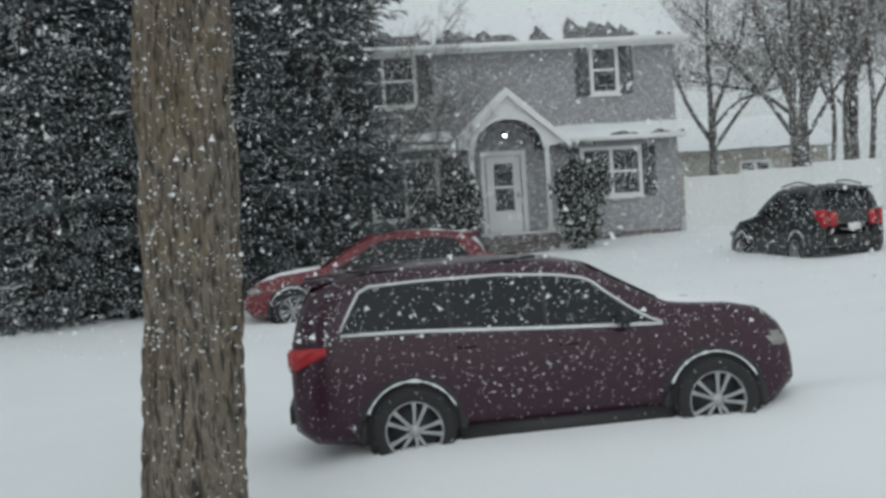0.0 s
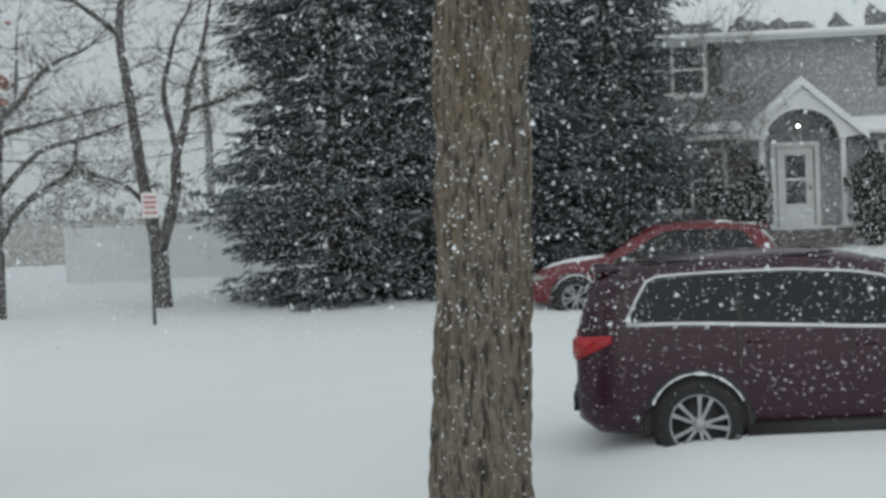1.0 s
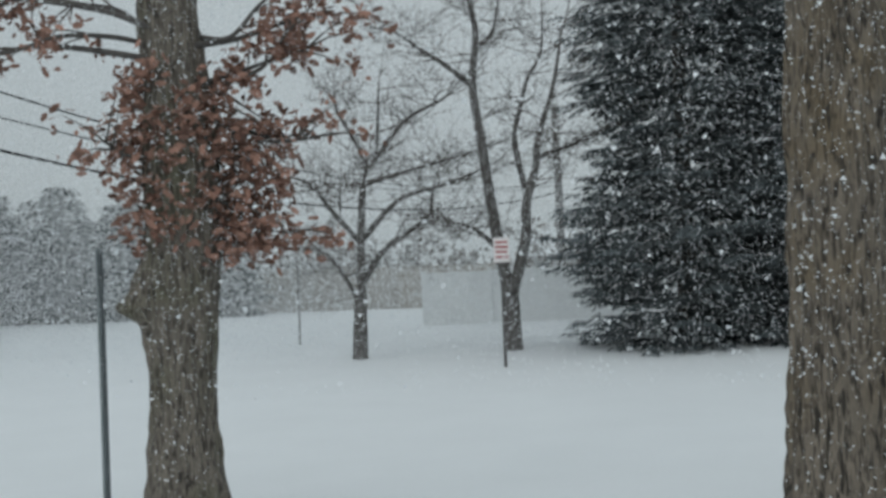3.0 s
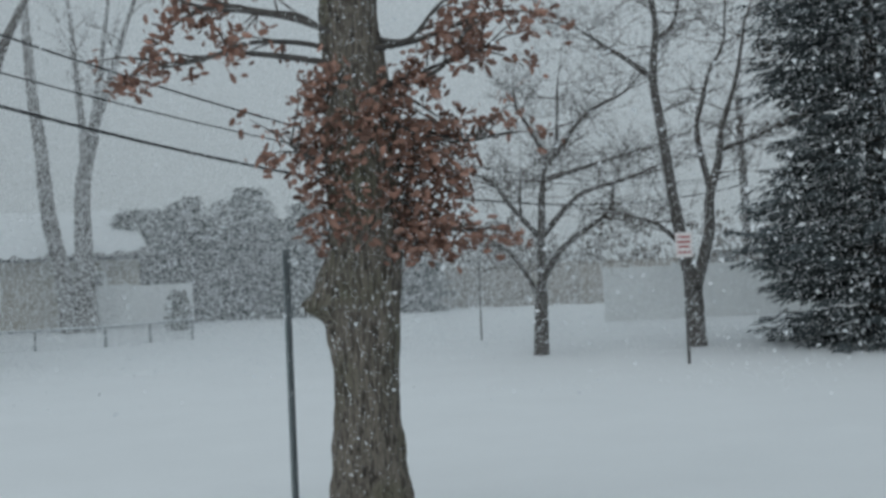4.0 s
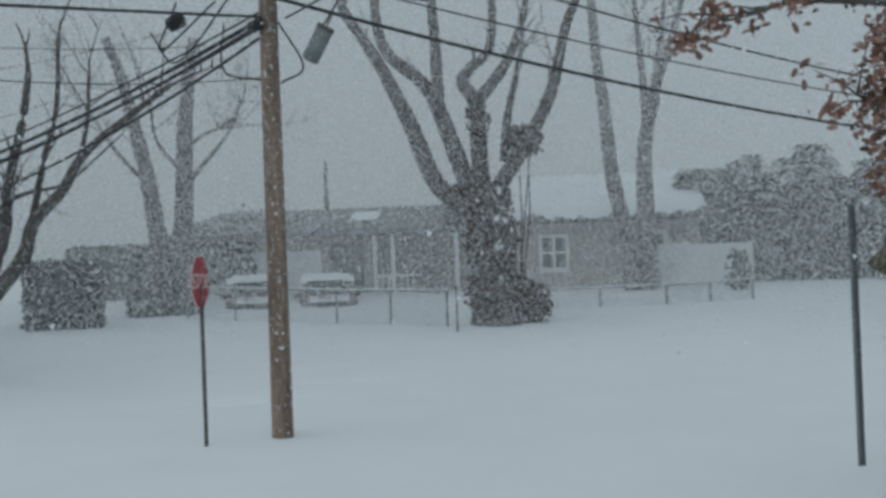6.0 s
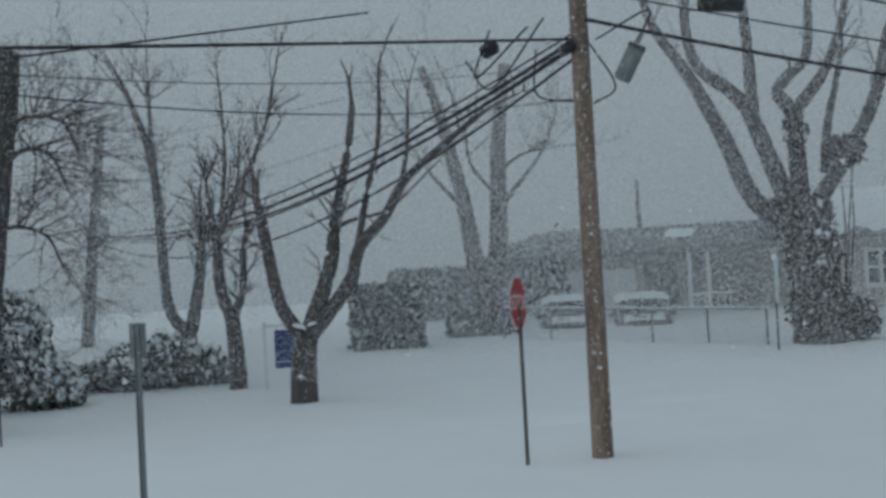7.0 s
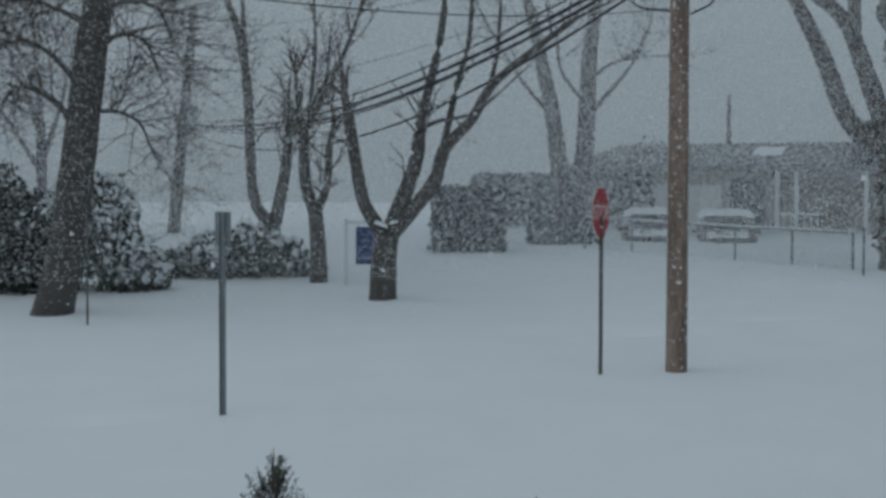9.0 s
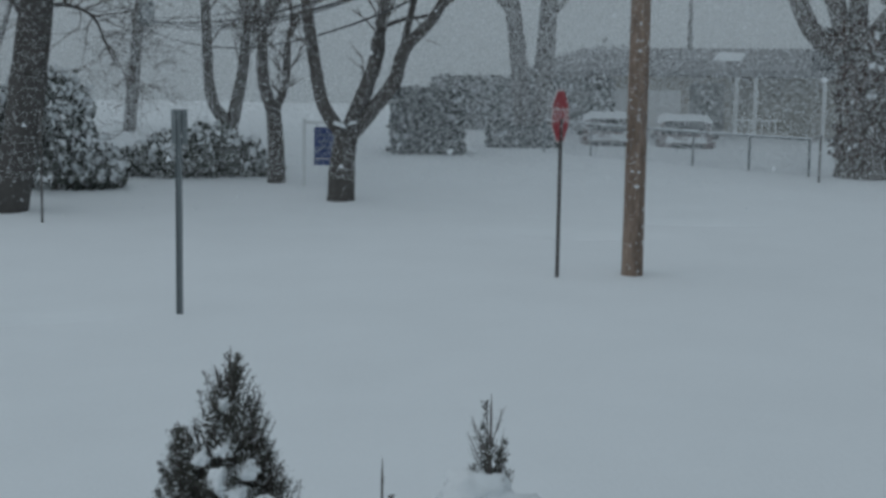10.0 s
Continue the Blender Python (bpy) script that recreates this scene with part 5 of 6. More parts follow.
TREES["ornamental_tall"] = ((-2.3, 30.6), [(0.09, 0.06, [(0, 0), (0.02, 0.9), (0, 1.6)]), (0.05, 0.014, [(0, 1.4), (-0.4, 2.8), (-0.6, 4.4), (-0.5, 6.0)]), (0.05, 0.014, [(0, 1.5), (0.4, 2.9), (0.5, 4.4), (0.9, 6.2)]), (0.04, 0.012, [(0, 1.6), (0.9, 2.6), (1.7, 3.6), (2.2, 4.8)]), (0.035, 0.01, [(0.3, 2.6), (1.3, 3.2), (2.3, 3.6)])])
bare_tree("ornamental_tree", "ornamental_tall", 44, "taller bare twiggy tree before the grey house", BARK_GREY, 1.1, 3, 14, twig_r=0.009)


# ---- vinyl fences ----
def vinyl_fence(x0, y0, x1, y1, height, label, base=None, name="vinyl_fence", material=None):
    material = material or VINYL
    a, b = Vector((x0, y0, 0)), Vector((x1, y1, 0))
    d = b - a
    turn = math.degrees(math.atan2(d.y, d.x))
    z = base if base is not None else rise(x0, y0) - 0.1
    drop = (rise(x1, y1) - rise(x0, y0)) / d.length
    f = thing(name, pose(x0, y0, z, 0, 0, turn), label, "fence")
    n = max(1, round(d.length / 1.8))
    w = d.length / n
    for i in range(n + 1):
        s = drop * i * w
        part("post", boxed(i * w - 0.06, i * w + 0.06, -0.06, 0.06, s - 0.3, s + height + 0.08, bevel=0.01), material, f, smooth=False)
        if i < n:
            s += drop * w / 2
            part("panel", boxed(i * w + 0.06, (i + 1) * w - 0.06, -0.018, 0.018, s - 0.3, s + height - 0.08), material, f, smooth=False)
            part("rail", boxed(i * w + 0.06, (i + 1) * w - 0.06, -0.03, 0.03, s + height - 0.08, s + height + 0.02, bevel=0.008), material, f, smooth=False)
    return f


vinyl_fence(6.75, 35.4, 8.3, 35.1, 1.75, "white vinyl privacy fence beside the grey house", rise(6.75, 35.4) - 0.35)
vinyl_fence(8.3, 35.1, 17.5, 34.0, 1.75, "white vinyl privacy fence behind the black car", rise(8.3, 35.1) - 0.35)
vinyl_fence(-16.9, 30.7, -10.3, 33.6, 1.5, "pale vinyl privacy fence behind the street trees")
vinyl_fence(-29.0, 35.9, -19.9, 41.4, 1.55, "weathered tan board fence before the far woods", name="board_fence", material=TAN)
vinyl_fence(-31.2, 24.0, -28.3, 26.3, 1.35, "pale vinyl fence panel beside the low house")


# ---- poles, cables, signs ----
def sag(a, b, drop, n=24):
    a, b = Vector(a), Vector(b)
    return [a.lerp(b, i / n) - Vector((0, 0, drop * 4 * (i / n) * (1 - i / n))) for i in range(n + 1)]


def cable(a, b, drop, r, label="black overhead cable sagging between poles"):
    pts = sag(a, b, drop)
    V, F = [], []
    tube_data(V, F, pts, [r] * len(pts), 6)
    return tagged(sheet("cable", V, F, CABLE), label, "cable", "overhead cables")


PX, PY = -15.72, 6.40
pole = thing("utility_pole", on(PX, PY), "weathered brown wooden utility pole rising out of the snow", "utility pole")
V, F = [], []
line = [(0.0, 0, -0.4), (0.0, 0, 0.0), (0.01, 0, 2.5), (0.02, 0, 5.2), (0.03, 0, 9.2)]
tube_data(V, F, curve_pts(line, 8), [0.150 - 0.0012 * i for i in range(33)], 18)
sheet("shaft", V, F, POLE_WOOD, pole)
for z in (5.35, 5.55, 6.3, 8.6):
    part("bolt", boxed(-0.19, 0.19, -0.02, 0.02, z - 0.02, z + 0.02), STEEL, pole)
part("crossarm", boxed(-1.1, 1.1, -0.2, -0.1, 8.55, 8.67, bevel=0.01), POLE_WOOD, pole, smooth=False)
part("cable_clamp", boxed(-0.12, 0.22, -0.25, -0.13, 5.28, 5.42, bevel=0.02), PLASTIC, pole)

FAR = (-38.7, 0.05)
fp = thing("utility_pole", on(*FAR), "grey leaning utility pole fading into the snowfall", "utility pole")
tube("shaft", [(0, -0.05, -0.3), (0, 0.25, 3.0), (0, 0.62, 6.6)], 0.20, 0.13, BARK_GREY, fp, 12)
bm = bmesh.new()
cyl(bm, 0.22, 3.0, 3.7, 16, (0.3, 0.5))
part("transformer", bm, STEEL, fp)
part("lamp_arm", boxed(-0.04, 0.04, 0.45, 2.4, 4.75, 4.82), STEEL, fp)
FAR2 = (-17.7, 42.4)
fp = thing("utility_pole", on(*FAR2), "distant grey utility pole behind the street trees", "utility pole")
tube("shaft", [(0, 0, -0.3), (0, 0, 3.0), (-0.06, 0, 7.0)], 0.16, 0.12, BARK_GREY, fp, 12)

z0 = rise(PX, PY)
A = (PX + 0.15, PY + 0.05, 6.10)
# towards the far street, on the right of the pole
cable(A, (-17.7, 42.4, 5.47), 1.39, 0.026, "thick black telephone cable strung from pole to pole")
cable((PX, PY, 7.31), (-17.7, 42.4, 5.84), 1.39, 0.017)
cable((PX, PY, 6.55), (-17.7, 42.4, 5.71), 1.15, 0.013)
cable((-17.7, 42.4, 5.35), (20.0, 70.0, 6.5), 0.4, 0.02)
# towards the pole at the far left
for k, (dz, ez, dr, r) in enumerate(((5.85, 4.88, 0.83, 0.030), (5.76, 4.87, 0.93, 0.026), (5.62, 4.62, 1.28, 0.020), (5.95, 4.95, 0.72, 0.014), (5.80, 4.80, 0.98, 0.016))):
    cable((PX, PY - 0.08, dz), (FAR[0], FAR[1] + 0.45, ez), dr, r)
# across the near yard
cable((PX, PY - 0.05, 5.87), (-10.9, -2.9, 4.755), 0.01, 0.020, "thick black service cable crossing the yard")
cable((PX - 1.0, PY - 2.6, 6.43), (-10.9, -2.95, 4.38), 0.0, 0.014)
cable((-21.5, 8.6, 6.0), (-12.6, -3.2, 5.08), 0.41, 0.010)
cable((-22.5, 8.0, 6.7), (-13.6, -4.2, 5.44), 0.35, 0.008)
cable((FAR[0], 0.6, 7.6), (-30.0, 9.8, 8.4), 0.3, 0.010)
cable((FAR[0], 0.4, 5.6), (-29.5, 8.5, 7.2), 0.3, 0.010)

# drip loops and splice boxes at the pole
loop = thing("cable_loops", pose(PX, PY, 0), "looped black cable slack hanging at the pole", "cable")
for k, (u, v, w) in enumerate((((-0.3, -0.5, 5.8), (-0.35, -0.5, 5.2), (-0.05, -0.1, 5.05)), ((-0.2, -0.4, 6.2), (-0.7, -1.0, 5.35), (-0.9, -1.3, 5.75)), ((-0.3, -0.6, 6.1), (-0.8, -1.2, 5.5), (-1.0, -0.9, 6.2)), ((0.1, 0.1, 5.8), (0.3, 0.35, 5.2), (0.1, 0.12, 5.0)), ((0.1, 0.2, 5.85), (0.5, 0.8, 6.15), (0.35, 0.55, 5.6)))):
    tube("loop", [u, v, w], 0.014, 0.014, CABLE, loop, 6, sub=10)
V, F = [], []
tube_data(V, F, [(-1.1, -1.0, 5.88), (-1.08, -0.98, 5.9), (-0.95, -0.84, 5.97), (-0.93, -0.82, 5.98)], [0.04, 0.10, 0.10, 0.04], 10)
sheet("tap_box", V, F, CABLE, loop)
bx = thing("splice_box", pose(-15.10, 6.82, 5.43, 0, 28, 66), "grey tilted splice box hanging by the pole", "splice box")
part("housing", boxed(-0.11, 0.11, -0.06, 0.06, -0.24, 0.24, bevel=0.02), STEEL, bx)
part("end_cap", boxed(-0.115, 0.115, -0.065, 0.065, 0.2, 0.26, bevel=0.01), RUSTY, bx)
tube("hanger", [(0, 0, 0.24), (0.0, 0, 0.42)], 0.012, 0.012, CABLE, bx, 6)
bx = thing("splice_closure", pose(-16.55, 8.95, 6.55, 0, 0, 96), "black cable splice closure slung under the line", "splice box")
V, F = [], []
tube_data(V, F, [(-0.36, 0, 0), (-0.33, 0, 0), (0.33, 0, 0), (0.36, 0, 0)], [0.05, 0.11, 0.11, 0.05], 12)
sheet("shell", V, F, PLASTIC, bx)


def sign_post(name, x, y, h, label, r=0.03, material=STEEL, lean=(0, 0)):
    t = thing(name, on(x, y), label, "road sign")
    # a U-channel: web and two flanges
    bm = bmesh.new()
    box(bm, -r, r, -0.005, 0.005, -0.4, h)
    box(bm, -r, -r + 0.008, -0.03, -0.005, -0.4, h)
    box(bm, r - 0.008, r, -0.03, -0.005, -0.4, h)
    for v in bm.verts:
        v.co.x += lean[0] * v.co.z
        v.co.y += lean[1] * v.co.z
    part("post", bm, material, t, smooth=False)
    return t


def text_part(name, text, size, material, parent, m):
    c = bpy.data.curves.new(name, "FONT")
    c.body, c.size, c.align_x, c.align_y, c.extrude = text, size, "CENTER", "CENTER", 0.001
    tmp = bpy.data.objects.new(name, c)
    scene.collection.objects.link(tmp)
    me = bpy.data.meshes.new_from_object(tmp.evaluated_get(bpy.context.evaluated_depsgraph_get()))
    bpy.data.objects.remove(tmp)
    me.materials.clear()
    me.materials.append(material)
    ob = new(name, me)
    ob.parent, ob.matrix_basis = parent, m
    return ob


# stop sign, turned almost edge-on
SX, SY = -15.78, 5.37
st = sign_post("stop_sign", SX, SY, 2.05, "faded red octagonal stop sign on a thin post", 0.028, RUSTY)
plate = new("plate")
plate.parent, plate.matrix_basis = st, pose(0.0, 0.0, 2.08, 0, 0, 0)
OR = 0.365
for nm, r, y, mt in (("rim", OR, 0.0, SIGN_WHITE), ("face", OR * 0.94, -0.008, SIGN_RED)):
    bm = bmesh.new()
    bmesh.ops.create_cone(bm, cap_ends=True, segments=8, radius1=r, radius2=r, depth=0.006, matrix=Matrix.Translation((0, y, 0)) @ Euler((math.pi / 2, math.pi / 8, 0)).to_matrix().to_4x4())
    part(nm, bm, mt, plate, smooth=False)
text_part("lettering", "STOP", 0.27, SIGN_WHITE, plate, pose(0, -0.0125, 0, 90, 0, 0))
turn_stop = 71.0 + 72.0
st.matrix_world = on(SX, SY, turn_stop)

# bare sign posts seen from the sign's edge
for x, y, h, turn, tall, twist in ((-9.24, 9.96, 2.62, 70, 0.42, 62), (-14.47, 0.52, 2.26, 60, 0.36, 0)):
    t = sign_post("parking_sign", x, y, h, "galvanised sign post with a plate turned edge-on", 0.034)
    plate = part("plate", boxed(-0.1, 0.1, 0.008, 0.014, h - tall, h + 0.02, bevel=0.002), STEEL, t, smooth=False)
    plate.matrix_basis = pose(0, 0.03 if twist else 0, 0, 0, 0, twist)
    t.matrix_world = on(x, y, turn)
# the white parking sign
NX, NY = -10.42, 22.02
t = sign_post("parking_sign", NX, NY, 2.45, "white parking sign with faded red lines on a thin post", 0.03, RUSTY)
pl = part("plate", boxed(-0.155, 0.155, -0.045, -0.035, 1.98, 2.45, bevel=0.004), SIGN_WHITE, t, smooth=False)
for z, w in ((2.36, 0.11), (2.27, 0.12), (2.18, 0.10), (2.08, 0.12)):
    part("text_bar", boxed(-w, w, -0.050, -0.046, z - 0.02, z + 0.02), SIGN_PINK, pl, smooth=False)
t.matrix_world = on(NX, NY, 30)
# a thin far post, and one among the shrubs
for x, y, h, r in ((-17.57, 25.67, 1.9, 0.022), (-22.72, -1.45, 1.9, 0.02), (-25.3, 14.6, 1.0, 0.025)):
    t = thing("marker_post", on(x, y), "thin dark marker post standing in the snow", "post")
    tube("rod", [(0, 0, -0.3), (0.01, 0, h)], r, r * 0.9, RUSTY, t, 8)
    part("cap", boxed(-r * 1.3, r * 1.3 + 0.02, -r * 1.3, r * 1.3, h - 0.02, h + 0.015, bevel=0.005), RUSTY, t)

# blue yard sign hung from a white post
BX, BY = -26.80, 3.81
t = thing("yard_sign", on(BX, BY, 82), "blue hanging yard sign on a white wooden post", "sign")
part("post", boxed(-0.30, -0.22, -0.04, 0.04, -0.4, 1.42, bevel=0.008), VINYL, t, smooth=False)
part("arm", boxed(-0.22, 0.42, -0.03, 0.03, 1.30, 1.37, bevel=0.008), VINYL, t, smooth=False)
pl = part("board", boxed(-0.06, 0.40, -0.012, 0.012, 0.45, 1.24, bevel=0.006), SIGN_BLUE, t, smooth=False)
for z, w in ((1.08, 0.14), (0.94, 0.12), (0.80, 0.15)):
    part("text_bar", boxed(0.17 - w, 0.17 + w, -0.017, -0.013, z - 0.012, z + 0.012), STEEL, pl, smooth=False)
part("text_bar", boxed(-0.05, 0.39, -0.017, -0.013, 0.575, 0.595), SIGN_WHITE, pl, smooth=False)
for x in (0.0, 0.34):
    part("hook", boxed(x - 0.006, x + 0.006, -0.006, 0.006, 1.24, 1.31), STEEL, t)


# ---- chain-link fence along the far yard ----
def chain_fence(pts, h, label):
    f = thing("chain_link_fence", pose(0, 0, 0), label, "fence")
    tops = []
    for k, (a, b) in enumerate(zip(pts, pts[1:])):
        a, b = Vector((*a, 0)), Vector((*b, 0))
        n = max(1, round((b - a).length / 1.55))
        for i in range(n + (k == len(pts) - 2)):
            p = a.lerp(b, i / n)
            z = rise(p.x, p.y)
            tops.append((p.x, p.y, z + h))
            tube("post", [(p.x, p.y, z - 0.3), (p.x, p.y, z + h + 0.02)], 0.03 if i else 0.042, 0.03 if i else 0.042, STEEL, f, 8)
    V, F = [], []
    tube_data(V, F, tops, [0.022] * len(tops), 6)
    sheet("top_rail", V, F, STEEL, f)
    V, F = [], []
    tube_data(V, F, [(x, y, z + 0.03) for x, y, z in tops], [0.022] * len(tops), 6)
    sheet("rail_snow", V, F, SNOW, f, "line of snow on the rail")
    V, F = [], []
    for (x, y, z), (u, v, w) in zip(tops, tops[1:]):
        a, b = Vector((x, y, z)), Vector((u, v, w))
        m = 20
        for k in range(-8, m):
            for s in (0, 1):
                f0, f1 = k / m, (k + 8) / m
                lo0, hi0 = max(0.0, f0), min(1.0, f1)
                ta, tb = (lo0 - f0) / (f1 - f0), (hi0 - f0) / (f1 - f0)
                p, q = a.lerp(b, lo0) - Vector((0, 0, h * (ta if s else 1 - ta))), a.lerp(b, hi0) - Vector((0, 0, h * (tb if s else 1 - tb)))
                tube_data(V, F, [p, q], [0.0022, 0.0022], 3)
    tagged(sheet("mesh", V, F, STEEL, f), kind="stuff")


chain_fence([(-32.6, 10.7), (-26.38, 14.96)], 0.82, "low galvanised chain-link fence topped with snow")
chain_fence([(-27.9, 18.4), (-26.2, 21.4), (-25.6, 23.8)], 0.5, "low galvanised chain-link fence beside the ivy-grown tree")

# ---- the low beige house far across the corner ----
def low_house():
    h = thing("low_house", pose(-33.5, 20.8, 1.2, 0, 0, 58), "low beige house with snowy roof, porch and garage", "house")
    # x along the front, towards the right as seen from the street
    part("wall", boxed(-0.3, 6.2, 0, 7, -0.5, 2.55), BEIGE, h, smooth=False)
    V = [(-0.6, -0.5, 2.5), (6.7, -0.5, 2.5), (6.0, 3.5, 4.0), (0.1, 3.5, 4.0), (6.7, 7.5, 2.5), (-0.6, 7.5, 2.5)]
    F = [(0, 1, 2, 3), (3, 2, 4, 5), (1, 4, 2), (0, 3, 5), (0, 5, 4, 1)]
    roof = sheet("roof", V, F, GREY_ROOF, h, smooth=False)
    snow_sheet("roof_snow", roof, -0.5, 6.5, lambda s: (-0.45 + 3.95 * s, 2.52 + 1.49 * s), 0.10, 0.22, 3.0, 50, 12)
    part("gutter", boxed(-0.6, 6.7, -0.6, -0.5, 2.42, 2.52), SHUTTER, h, smooth=False)
    part("gable", boxed(-1.6, -0.32, -0.2, 4.0, 2.3, 3.75, bevel=0.02), SHUTTER, h, "dark gabled upper wall", smooth=False)
    window(h, 1.3, 2.2, 1.0, 2.1, 2, False)
    window(h, 4.3, 5.2, 1.0, 2.1, 2, False)
    # porch wing and garage
    part("wing_wall", boxed(-9.5, -3.9, 0.1, 7, -0.5, 2.3), BEIGE, h, smooth=False)
    part("porch_wall", boxed(-3.9, -0.32, 1.2, 7, -0.5, 2.3), BEIGE, h, smooth=False)
    part("wing_roof", boxed(-10.2, -0.4, -0.6, 7.2, 2.3, 2.46, bevel=0.03), GREY_ROOF, h, smooth=False)
    V = [(-10.2, -0.6, 2.47), (-1.65, -0.6, 2.47), (-1.65, 3.4, 3.3), (-9.2, 3.4, 3.3), (-10.2, 7.2, 2.47), (-1.65, 7.2, 2.47)]
    wr = sheet("wing_gable", V, [(0, 1, 2, 3), (3, 2, 5, 4), (0, 3, 4), (1, 5, 2)], GREY_ROOF, h, smooth=False)
    snow_sheet("roof_snow", wr, -4.6, -3.7, lambda s: (0.6 + 1.5 * s, 2.75 + 0.31 * s), 0.05, 0.5, 8.0, 20, 8)
    for x in (-3.7, -3.15, -1.2):
        part("porch_post", boxed(x - 0.06, x + 0.06, -0.45, -0.33, 0.1, 2.3, bevel=0.01), WHITE, h, smooth=False)
    part("porch_floor", boxed(-3.8, -0.4, -0.5, 1.2, -0.5, 0.25), BRICK_BASE, h, smooth=False)
    rail = part("porch_rail", boxed(-3.8, -2.4, -0.42, -0.36, 1.0, 1.07), WHITE, h, smooth=False)
    for i in range(7):
        part("baluster", boxed(-3.7 + i * 0.19, -3.66 + i * 0.19, -0.41, -0.37, 0.25, 1.0), WHITE, rail, smooth=False)
    part("garage_door", boxed(-7.6, -5.4, 0.04, 0.1, -0.3, 1.9), WHITE, h, smooth=False)
    part("evergreen_trellis", boxed(-5.1, -4.1, -0.12, 0.09, 0.0, 2.1, bevel=0.02), DARK_SHRUB, h, smooth=False)
    tube("antenna", [(-5.6, 3.2, 3.2), (-5.6, 3.2, 4.9)], 0.09, 0.05, RUSTY, h, 8)


low_house()
# neighbour's snowy roof beyond the vinyl fence
def back_house(x, y, turn, w, d, wall_h, roof_h, label, wallm):
    h = thing("back_house", pose(x, y, rise(x, y) - 0.2, 0, 0, turn), label, "house")
    part("wall", boxed(-w / 2, w / 2, 0, d, -0.4, wall_h), wallm, h, smooth=False)
    V = [(-w / 2 - 0.3, -0.4, wall_h), (w / 2 + 0.3, -0.4, wall_h), (w / 2 + 0.3, d / 2, wall_h + roof_h), (-w / 2 - 0.3, d / 2, wall_h + roof_h), (w / 2 + 0.3, d + 0.4, wall_h), (-w / 2 - 0.3, d + 0.4, wall_h)]
    roof = sheet("roof", V, [(0, 1, 2, 3), (3, 2, 4, 5), (1, 4, 2), (0, 3, 5), (0, 5, 4, 1)], SHINGLE, h, smooth=False)
    snow_sheet("roof_snow", roof, -w / 2 - 0.28, w / 2 + 0.28, lambda s: (-0.4 + (d / 2 + 0.4) * s, wall_h + roof_h * s), 0.1, 0.05, 4.0 + x, 40, 10)
    window(h, -0.6, 0.6, wall_h - 1.5, wall_h - 0.4, 2, False)


back_house(11.5, 47.0, 4, 5.5, 6, 2.4, 1.3, "pale neighbouring house with a snowy roof", BEIGE)
back_house(-19.5, 50.0, 20, 5.0, 5, 1.9, 1.0, "low far house with a snow-covered roof", VINYL)

# ---- hedges, shrubs and evergreens ----
def hedge(x, y, turn, w, d, h, seed, label, snow=0.0):
    rng = random.Random(seed)
    t = thing("hedge", on(x, y, turn, 0.08), label, "hedge")
    V, F, SV, SF = [], [], [], []
    for _ in range(int(520 * (w * h + w * d + d * h))):
        face = rng.random()
        p = Vector((rng.uniform(-w / 2, w / 2), rng.uniform(-d / 2, d / 2), rng.uniform(0, h)))
        if face < 0.5:
            p.y = -d / 2
        elif face < 0.75:
            p.x = math.copysign(w / 2, p.x)
        else:
            p.z = h
        p += Vector((rng.gauss(0, 0.04), rng.gauss(0, 0.04), rng.gauss(0, 0.035)))
        p.z += 0.08 * noise.noise((p.x * 1.5, p.y * 1.5, seed)) * (p.z / h)
        rot = Euler((rng.uniform(0, 6.3), rng.uniform(0, 6.3), rng.uniform(0, 6.3))).to_matrix()
        s = 0.10 * rng.uniform(0.6, 1.3)
        # some leaves go white: snow, and a lightening of the hedge for haze
        white = rng.random() < snow
        vv, ff = (SV, SF) if white else (V, F)
        k = len(vv)
        vv.extend((p + rot @ Vector((-s, 0, 0)), p + rot @ Vector((0, 0.6 * s, 0.2 * s)), p + rot @ Vector((s, 0, 0)), p + rot @ Vector((0, -0.6 * s, 0))))
        ff.append((k, k + 1, k + 2, k + 3))
    part("branch_core", boxed(-w / 2 + 0.08, w / 2 - 0.08, -d / 2 + 0.08, d / 2 - 0.08, -0.1, h - 0.08, bevel=0.1), NEEDLE, t)
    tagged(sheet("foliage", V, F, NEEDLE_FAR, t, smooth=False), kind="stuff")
    if SV:
        tagged(sheet("snow_dusting", SV, SF, SNOW, t, smooth=False), kind="stuff")


hedge(-32.9, 7.6, 77, 1.75, 1.2, 1.65, 51, "clipped boxy green hedge with a frosting of snow", 0.09)
hedge(-38.6, 11.9, 75, 5.4, 1.2, 1.6, 52, "long clipped hedge beyond the boxy one", 0.14)
hedge(-34.2, 10.6, 72, 1.8, 1.0, 0.55, 53, "low dark shrub row at the foot of a tree", 0.06)
bush("snowy_shrub", on(-29.0, 1.7, 86, 0.05), [(-0.9, 0, 0.45, 0.7, 0.6, 0.55), (0, 0, 0.55, 0.75, 0.6, 0.75), (0.8, 0, 0.4, 0.6, 0.5, 0.5), (-1.9, 0.3, 0.25, 0.7, 0.5, 0.4), (1.3, 0, 0.25, 0.35, 0.4, 0.3)], 54, "leafy shrub bed speckled with snow", SHRUB, 0.13, 240, 0.4)
